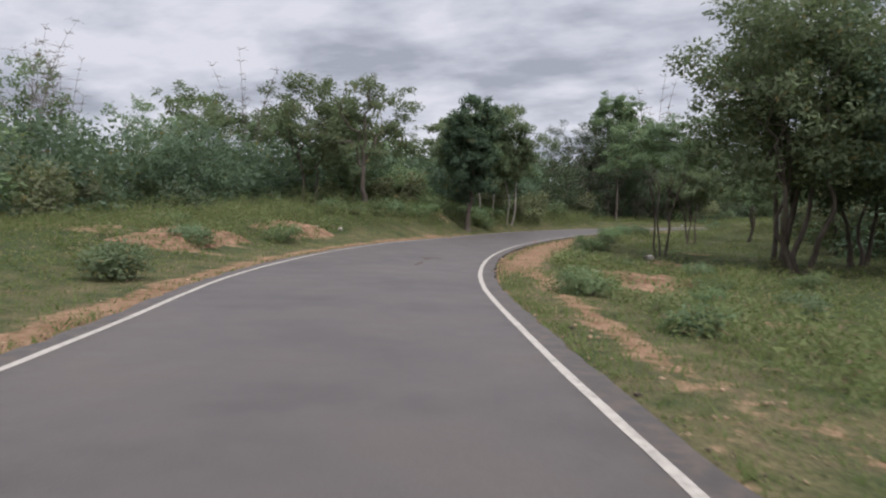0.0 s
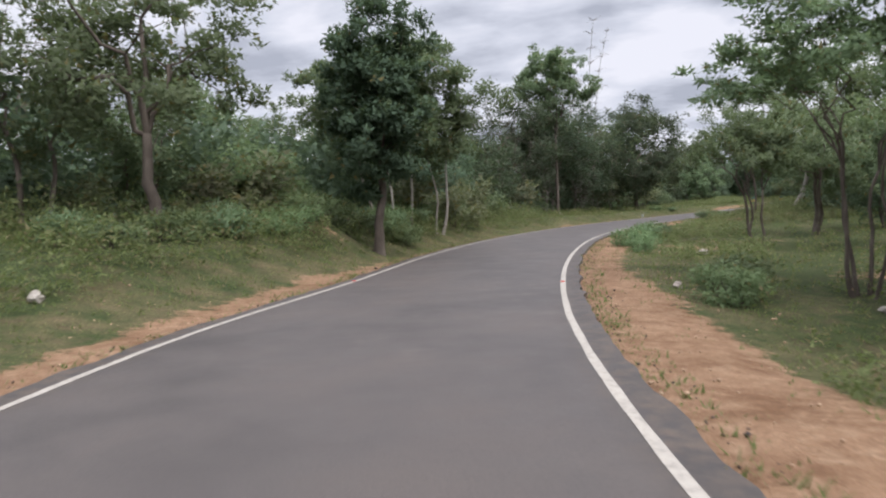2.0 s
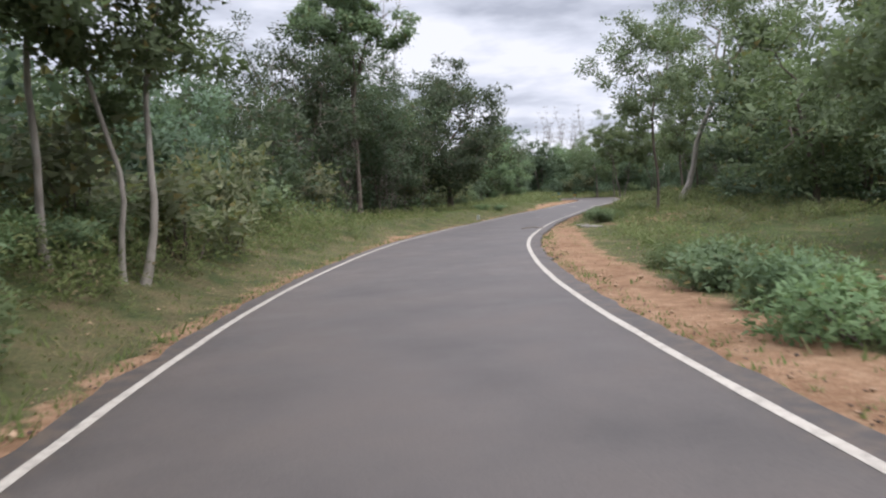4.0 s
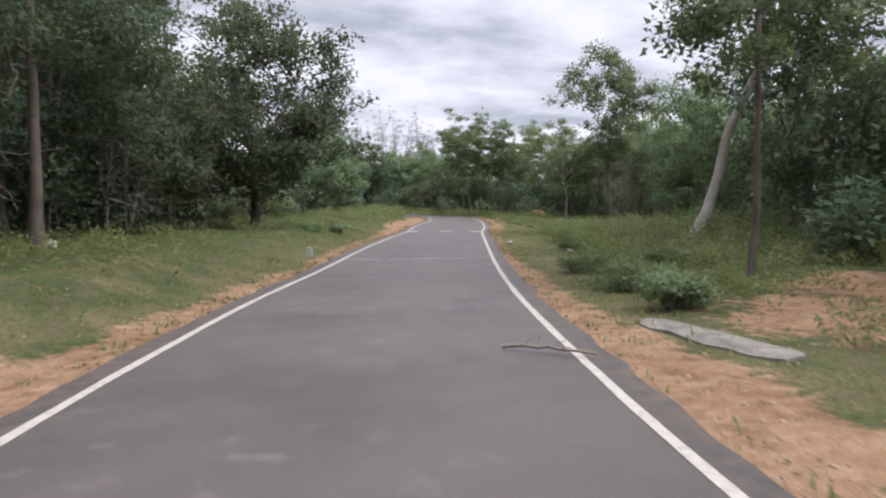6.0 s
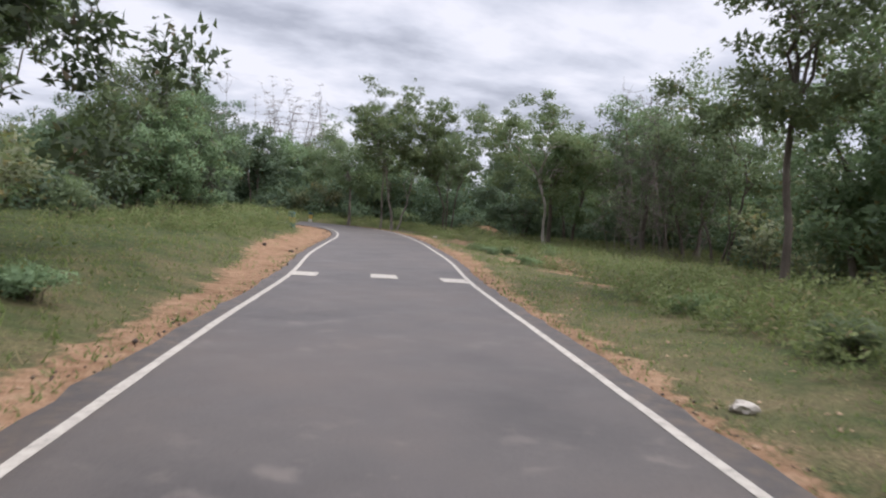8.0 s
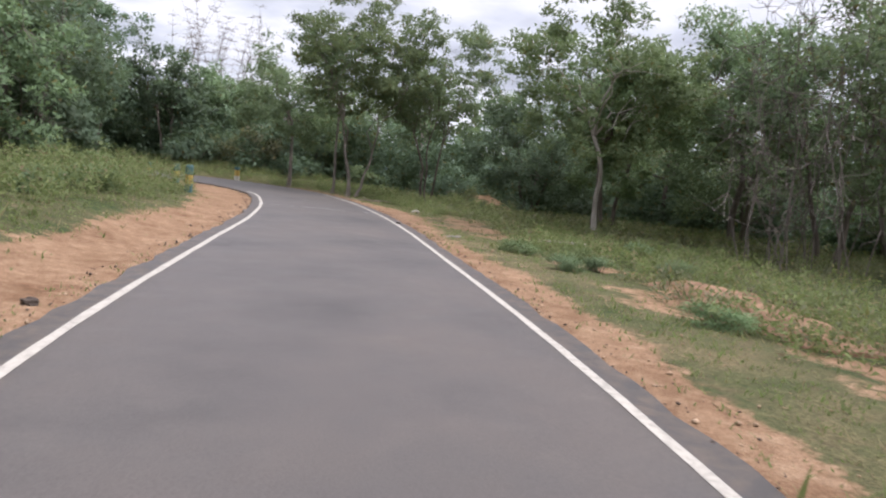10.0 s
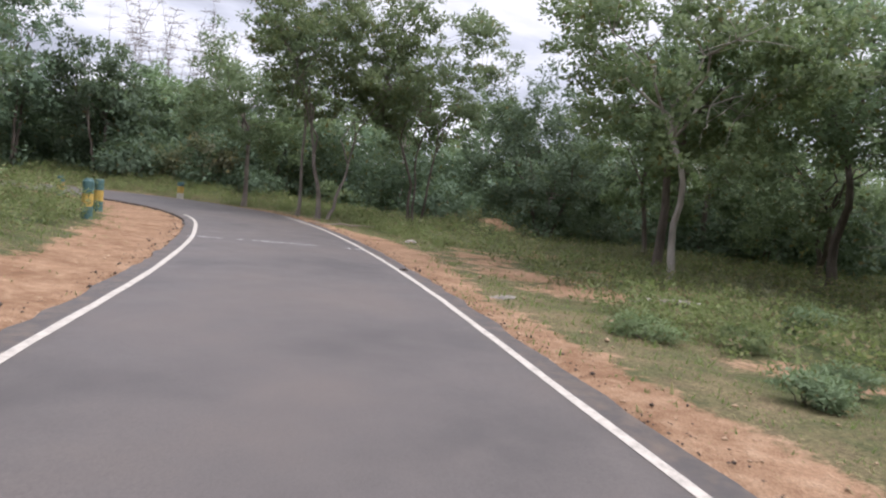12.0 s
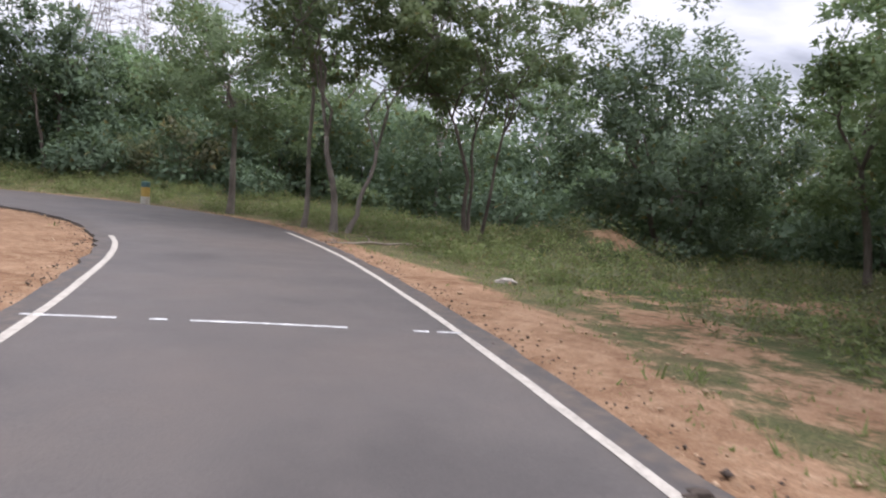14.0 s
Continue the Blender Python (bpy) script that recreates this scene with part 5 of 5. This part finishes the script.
def rock(seed, x, y, size, mat, label, name="stone", squash=0.6, sink=0.25):
    rng = np.random.default_rng(seed)
    bm = bmesh.new()
    bmesh.ops.create_icosphere(bm, subdivisions=2, radius=1.0)
    for v in bm.verts:
        k = 0.75 + 0.5 * noise.noise(v.co * 1.3 + Vector((seed * 3.1, 0, 0))) + 0.18 * noise.noise(v.co * 4 + Vector((0, seed, 0)))
        v.co = Vector((v.co.x * size[0] * k, v.co.y * size[1] * k, v.co.z * size[0] * squash * k))
    me = bpy.data.meshes.new(name)
    bm.to_mesh(me)
    bm.free()
    me.materials.append(mat)
    ob = new(name, me)
    put(ob, x, y, rng.uniform(0, 6.28), 1.0, -size[0] * squash * (0.75 - sink))
    return tagged(ob, label, "stone")


rock(1, 51.6, 90.75, (0.3, 0.2), M_CONCRETE, "flat brownish stone slab half sunk in sand", squash=0.09)
rock(2, 59.5, 98.2, (0.24, 0.09), M_WHITE_STONE, "long pale stone at the edge of the sand", squash=0.3)
rock(3, 52.4, 93.2, (0.16, 0.12), M_DARK_STONE, "dark clod of broken bitumen", name="bitumen_clod")
rock(4, 52.0, 92.8, (0.12, 0.1), M_DARK_STONE, "dark clod of broken bitumen", name="bitumen_clod")
rock(5, 39.6, 86.7, (0.1, 0.08), M_DARK_STONE, "small dark clod on the verge", name="bitumen_clod")
rock(6, 39.3, 87.6, (0.11, 0.08), M_DARK_STONE, "small dark clod on the verge", name="bitumen_clod")
rock(7, 41.2, 96.6, (0.4, 0.3), M_DARK_STONE, "dark boulder lying in the grass", squash=0.55)
rock(8, 49.6, 82.6, (0.32, 0.24), M_DARK_STONE, "dark rock on a bare bank", squash=0.5)
rock(9, 50.5, 83.3, (0.28, 0.2), M_DARK_STONE, "dark rock on a bare bank", squash=0.5)
rock(10, 8.1, 28.6, (0.24, 0.18), M_WHITE_STONE, "pale stone lying on sandy ground")
rock(11, 4.1, 23.6, (0.3, 0.13), M_DARK_STONE, "low dark clod beside the path", squash=0.4, name="earth_clod")


def earth_bank(cx, cy, turn, half, height, seed, label):
    """A low crumbling bank of clay: a steep worn face on one long side, the other sloping away into the ground."""
    nu, nv = int(24 * half), 20
    u, v = np.meshgrid(np.linspace(-half, half, nu), np.linspace(-0.75, 1.5, nv), indexing="ij")
    ragged = np.array([[noise.fractal((1.7 * a + seed, 1.1 * w, 3.3), 0.9, 2.0, 5) for w in v[0]] for a in u[:, 0]])
    face = np.clip((v + 0.6 + 0.25 * ragged) / 0.4, 0, 1)
    back = np.clip((1.5 - v) / 1.3, 0, 1)
    ends = np.clip((half - np.abs(u)) / 0.9, 0, 1)
    up = height * face * back * np.sqrt(ends) * (1 + 0.5 * ragged) + 0.07 * ragged * ends
    x = cx + u * math.cos(turn) - v * math.sin(turn)
    y = cy + u * math.sin(turn) + v * math.cos(turn)
    rim = (np.abs(u) > half - 0.03) | (v < -0.74) | (v > 1.49)
    z = ground_height(x, y) + np.where(rim, -0.15, up)
    idx = np.arange(nu * nv).reshape(nu, nv)
    faces = np.stack([idx[:-1, :-1], idx[1:, :-1], idx[1:, 1:], idx[:-1, 1:]], -1).reshape(-1, 4)
    ob = mesh_ob("earth_bank", np.stack([x, y, z], -1).reshape(-1, 3), faces, M_CLAY)
    return tagged(ob, label, "earth bank")


earth_bank(-7.0, 21.0, radians(83), 2.7, 0.26, 0.0, "long crumbling bank of bare orange clay")
earth_bank(-5.3, 27.2, radians(68), 1.5, 0.2, 4.0, "short crumbling bank of bare orange clay")
earth_bank(5.2, 18.3, radians(-8), 1.5, 0.13, 8.0, "worn clay edge of a small pit")
earth_bank(4.6, 15.4, radians(20), 0.9, 0.09, 12.0, "low lump of bare clay in the weeds")
earth_bank(48.0, 82.8, radians(226), 2.3, 0.16, 16.0, "worn bank of orange clay below dry roots")
rock(12, -4.2, 29.9, (0.2, 0.12), M_WHITE_STONE, "pale stone on the grassy verge")
rock(13, -5.0, 29.0, (0.3, 0.1), M_WHITE_STONE, "pale stone on the grassy verge", squash=0.3)
rock(14, 31.9, 71.4, (0.13, 0.1), M_WHITE_STONE, "small yellowish stone on the verge")
rock(15, 5.6, 30.4, (0.14, 0.1), M_STONE, "stone at the edge of the sand")
rock(16, 9.2, 40.0, (0.16, 0.1), M_WHITE_STONE, "pale stone at the edge of the sand")
rock(17, 30.4, 67.9, (0.1, 0.08), M_WHITE_STONE, "small pale stone on the verge")
rock(18, 28.8, 66.3, (0.12, 0.09), M_WHITE_STONE, "small pale stone on the verge")
rock(19, 10.5, 38.6, (0.2, 0.14), M_WHITE_STONE, "pale stone at the edge of the sand")
rock(20, 17.3, 72.2, (0.25, 0.18), M_WHITE_STONE, "pale stone in the long grass")


def stick(name, x, y, turn, length, r, mat, label, twigs=0, seed=1, lift=0.0):
    rng = np.random.default_rng(seed)
    ob = new(name)
    verts, faces = [], []
    main = bent(rng, (-length / 2, 0, r), (length / 2, 0, r + 0.02), 9, 0.03, 0.012)
    tube(verts, faces, main, np.linspace(r, r * 0.7, 9), 7)
    mesh_ob("stem", verts, faces, mat, ob, smooth=True)
    for k in range(twigs):
        verts, faces = [], []
        i = rng.integers(1, 8)
        d = np.array([rng.uniform(-0.3, 0.5), rng.choice([-1, 1]) * rng.uniform(0.2, 0.5), rng.uniform(0.02, 0.25)]) * length * 0.4
        tube(verts, faces, bent(rng, main[i], main[i] + d, 5, 0.02, 0.015), np.linspace(r * 0.5, r * 0.15, 5), 5)
        mesh_ob("twig", verts, faces, mat, ob)
    put(ob, x, y, turn, 1.0, 0.0, z=lift or None)
    return tagged(ob, label, "branch")


stick("fallen_log", 54.25, 89.05, radians(-50), 1.3, 0.055, M_BARK_PALE, "bleached log lying in the grass", 1, 3)
stick("fallen_branch", 62.6, 103.2, radians(-25), 3.4, 0.03, M_TWIG, "dry branch lying below the trees", 4, 4)
stick("fallen_branch", 18.1, 58.2, radians(-70), 0.95, 0.018, M_TWIG, "dry branch lying on the road edge", 4, 5, lift=0.006)
stick("fallen_stick", 23.8, 60.6, radians(-40), 0.9, 0.02, M_WHITE_STONE, "pale bare stick on the verge", 0, 6)
stick("fallen_branch", 33.5, 104.0, radians(20), 4.5, 0.09, M_BARK, "fallen trunk at the wood edge", 3, 7)


def culvert_slab():
    """The rough broken concrete top of a small culvert beside the sand."""
    bm = bmesh.new()
    top, low = [], []
    for k in range(40):
        a = 2 * math.pi * k / 40
        px = 0.34 * math.copysign(abs(math.cos(a)) ** 0.6, math.cos(a)) + 0.05 * noise.noise((3 * math.cos(a), 3 * math.sin(a), 1.0))
        py = 1.25 * math.copysign(abs(math.sin(a)) ** 0.7, math.sin(a)) + 0.1 * noise.noise((3 * math.sin(a), 5.0, 3 * math.cos(a)))
        lift = 0.03 * noise.noise((2 * px, 2 * py, 7.0))
        top.append(bm.verts.new((px * 0.93, py * 0.97, 0.05 + lift)))
        low.append(bm.verts.new((px, py, -0.2)))
    mid = bm.verts.new((0, 0, 0.065))
    for k in range(40):
        k2 = (k + 1) % 40
        bm.faces.new([top[k], top[k2], mid])
        bm.faces.new([low[k], low[k2], top[k2], top[k]])
    me = bpy.data.meshes.new("culvert_slab")
    bm.to_mesh(me)
    bm.free()
    me.materials.append(M_CONCRETE)
    ob = new("culvert_slab", me)
    put(ob, 20.15, 57.65, radians(-25), 1.0, 0.02)
    return tagged(ob, "rough grey concrete slab over a culvert beside sand", "culvert")


culvert_slab()


def stud(x, y, turn):
    ob = new("road_stud")
    bm = bmesh.new()
    bmesh.ops.create_cube(bm, size=1, matrix=Matrix.LocRotScale((0, 0, 0.01), None, (0.12, 0.1, 0.024)))
    for v in bm.verts:
        if v.co.z > 0:
            v.co.x *= 0.7
            v.co.y *= 0.6
    part("body", bm, M_LINE, ob)
    bm = bmesh.new()
    bmesh.ops.create_cube(bm, size=1, matrix=Matrix.LocRotScale((0, -0.042, 0.013), Euler((radians(-35), 0, 0)), (0.085, 0.006, 0.03)))
    part("reflector", bm, M_RED_STUD, ob, "red reflector")
    put(ob, x, y, turn, 0.9, 0.0, z=-0.006)
    return tagged(ob, "small road stud with a red reflector", "road stud", "studs on the edge lines")


stud(0.35, 33.85, radians(-24))
stud(3.98, 31.55, radians(-24))


# ---- low growth and grit: uncountable ----
def grass():
    rng = np.random.default_rng(3)
    n = 130000
    k = rng.integers(0, len(ROAD), n)
    side = np.where(rng.random(n) < 0.5, -1.0, 1.0)
    out = np.where(rng.random(n) < 0.2, rng.uniform(0, 0.45, n), rng.gamma(1.6, 2.0, n) + 0.05)
    w = ROAD[k, 2] + np.where(side > 0, MARGIN_R, MARGIN_L)
    xy = ROAD[k, :2] + SIDE[k] * (side * (w + out))[:, None] + rng.normal(0, 0.12, (n, 2))
    s, d, hw = road_place(xy[:, 0], xy[:, 1])
    true_out = np.abs(d) - hw - np.where(d > 0, MARGIN_R, MARGIN_L)
    wide = np.where(d > 0, *sand_width(s))
    keep = (true_out > 0.04) & (s > -4) & (s < 160) & (true_out < 9)
    keep &= (true_out > wide + rng.normal(0, 0.35, n)) | (rng.random(n) < 0.002)
    fringe = np.where(d > 0, np.interp(s, [6, 14, 58, 66], [0, 0.75, 0.6, 0]), np.interp(s, [0, 58, 66, 100, 106], [0.6, 0.6, 0.35, 0.3, 0]))
    keep |= (true_out > 0.0) & (true_out < 0.42) & (rng.random(n) < fringe * (0.55 + 0.6 * wave(2.6 * xy[:, 0], 2.6 * xy[:, 1], 0.2)))
    bare = np.zeros(n, bool)
    for bx, by, r, much in BARE:
        bare |= (xy[:, 0] - bx) ** 2 + (xy[:, 1] - by) ** 2 < (0.85 * r) ** 2
    keep &= ~(bare & (rng.random(n) < 0.85))
    xy = xy[keep]
    z = ground_height(xy[:, 0], xy[:, 1])
    m, blades = len(xy), 3
    tall = (rng.gamma(3.0, 0.011, m) + 0.02) * (1 + 0.5 * wave(2.3 * xy[:, 0], 2.3 * xy[:, 1], 0.4))
    foot = np.repeat(np.c_[xy, z - 0.01], blades, 0) + np.c_[rng.normal(0, 0.05, (m * blades, 2)), np.zeros(m * blades)]
    h = np.repeat(tall, blades) * rng.uniform(0.5, 1.3, m * blades)
    a = rng.uniform(0, 6.28, m * blades)
    lean = rng.uniform(0.4, 1.5, m * blades) * h
    tip = foot + np.c_[np.cos(a) * lean, np.sin(a) * lean, h]
    across = np.c_[-np.sin(a), np.cos(a), np.zeros(m * blades)] * (0.007 + 0.07 * h)[:, None]
    v = np.stack([foot - across, foot + across, tip], 1).reshape(-1, 3)
    ob = fill_mesh("grass", v, np.arange(3 * m * blades).reshape(-1, 3), M_GRASS, None)
    return tagged(ob, "short green and straw-coloured grass on the verges", "grass", kind="stuff")


grass()


def grit():
    """Loose pebbles on the sandy verges."""
    rng = np.random.default_rng(4)
    n = 6500
    k = rng.integers(0, len(ROAD), n)
    side = np.where(rng.random(n) < 0.4, -1.0, 1.0)
    w = ROAD[k, 2] + np.where(side > 0, MARGIN_R, MARGIN_L)
    xy = ROAD[k, :2] + SIDE[k] * (side * (w + rng.gamma(1.5, 0.7, n) - 0.1))[:, None]
    z = np.maximum(ground_height(xy[:, 0], xy[:, 1]), -0.045)
    r = rng.gamma(2.0, 0.0042, n) + 0.005 + np.where(rng.random(n) < 0.1, rng.uniform(0.002, 0.02, n), 0)
    base = np.array([(1, 0, 0), (0, 1, 0), (-1, 0, 0), (0, -1, 0), (0, 0, 0.8), (0, 0, -0.8)])
    tri = np.array([(0, 1, 4), (1, 2, 4), (2, 3, 4), (3, 0, 4), (1, 0, 5), (2, 1, 5), (3, 2, 5), (0, 3, 5)])
    v = base[None] * r[:, None, None] * rng.uniform(0.6, 1.4, (n, 6, 1)) + np.c_[xy, z][:, None]
    f = tri[None] + 6 * np.arange(n)[:, None, None]
    ob = fill_mesh("gravel", v.reshape(-1, 3), f.reshape(-1, 3), M_GRIT, None)
    return tagged(ob, "loose pebbles scattered on sandy verges", "gravel", kind="stuff")


grit()


def crumbs():
    """Dark crumbs of bitumen broken off along the edges of the road."""
    rng = np.random.default_rng(6)
    n = 13000
    k = rng.integers(0, len(ROAD), n)
    lots = np.interp(STATION[k] - START, [0, 30, 60, 90, 108, 118, 134, 150], [0.3, 0.5, 0.4, 0.4, 0.7, 1.0, 1.0, 0.3])
    k = k[rng.random(n) < lots]
    n = len(k)
    side = np.where(rng.random(n) < 0.5, -1.0, 1.0)
    w = ROAD[k, 2] + np.where(side > 0, MARGIN_R, MARGIN_L)
    xy = ROAD[k, :2] + SIDE[k] * (side * (w + rng.normal(0.12, 0.17, n)))[:, None] + WAY[k] * rng.uniform(-0.2, 0.2, (n, 1))
    z = np.maximum(ground_height(xy[:, 0], xy[:, 1]), -0.03) + 0.004
    r = rng.gamma(2.0, 0.0032, n) + 0.004
    base = np.array([(1, 0, 0), (0, 1, 0), (-1, 0, 0), (0, -1, 0), (0, 0, 0.8), (0, 0, -0.8)])
    tri = np.array([(0, 1, 4), (1, 2, 4), (2, 3, 4), (3, 0, 4), (1, 0, 5), (2, 1, 5), (3, 2, 5), (0, 3, 5)])
    v = base[None] * r[:, None, None] * rng.uniform(0.6, 1.4, (n, 6, 1)) + np.c_[xy, z][:, None]
    f = tri[None] + 6 * np.arange(n)[:, None, None]
    ob = fill_mesh("bitumen_crumbs", v.reshape(-1, 3), f.reshape(-1, 3), M_DARK_STONE, None)
    return tagged(ob, "dark crumbs of bitumen along broken road edges", "gravel", kind="stuff")


crumbs()


def far_hill():
    xs = np.linspace(-1, 1, 40)
    v, f = [], []
    for k, t in enumerate(xs):
        a = radians(20) + t * radians(35)
        p = np.array([math.cos(a), math.sin(a)]) * 1900
        h = 95 * math.exp(-((t - 0.1) ** 2) * 5) * (1 + 0.12 * math.sin(9 * t)) + 8
        v += [(*p, -5), (*(p * 1.15), h), (*(p * 1.35), -5)]
    for k in range(39):
        q = 3 * k
        f += [[q, q + 3, q + 4, q + 1], [q + 1, q + 4, q + 5, q + 2]]
    return tagged(mesh_ob("far_hill", v, f, M_HILL, smooth=True), "low blue hill on the horizon", "hill", kind="structure")


far_hill()
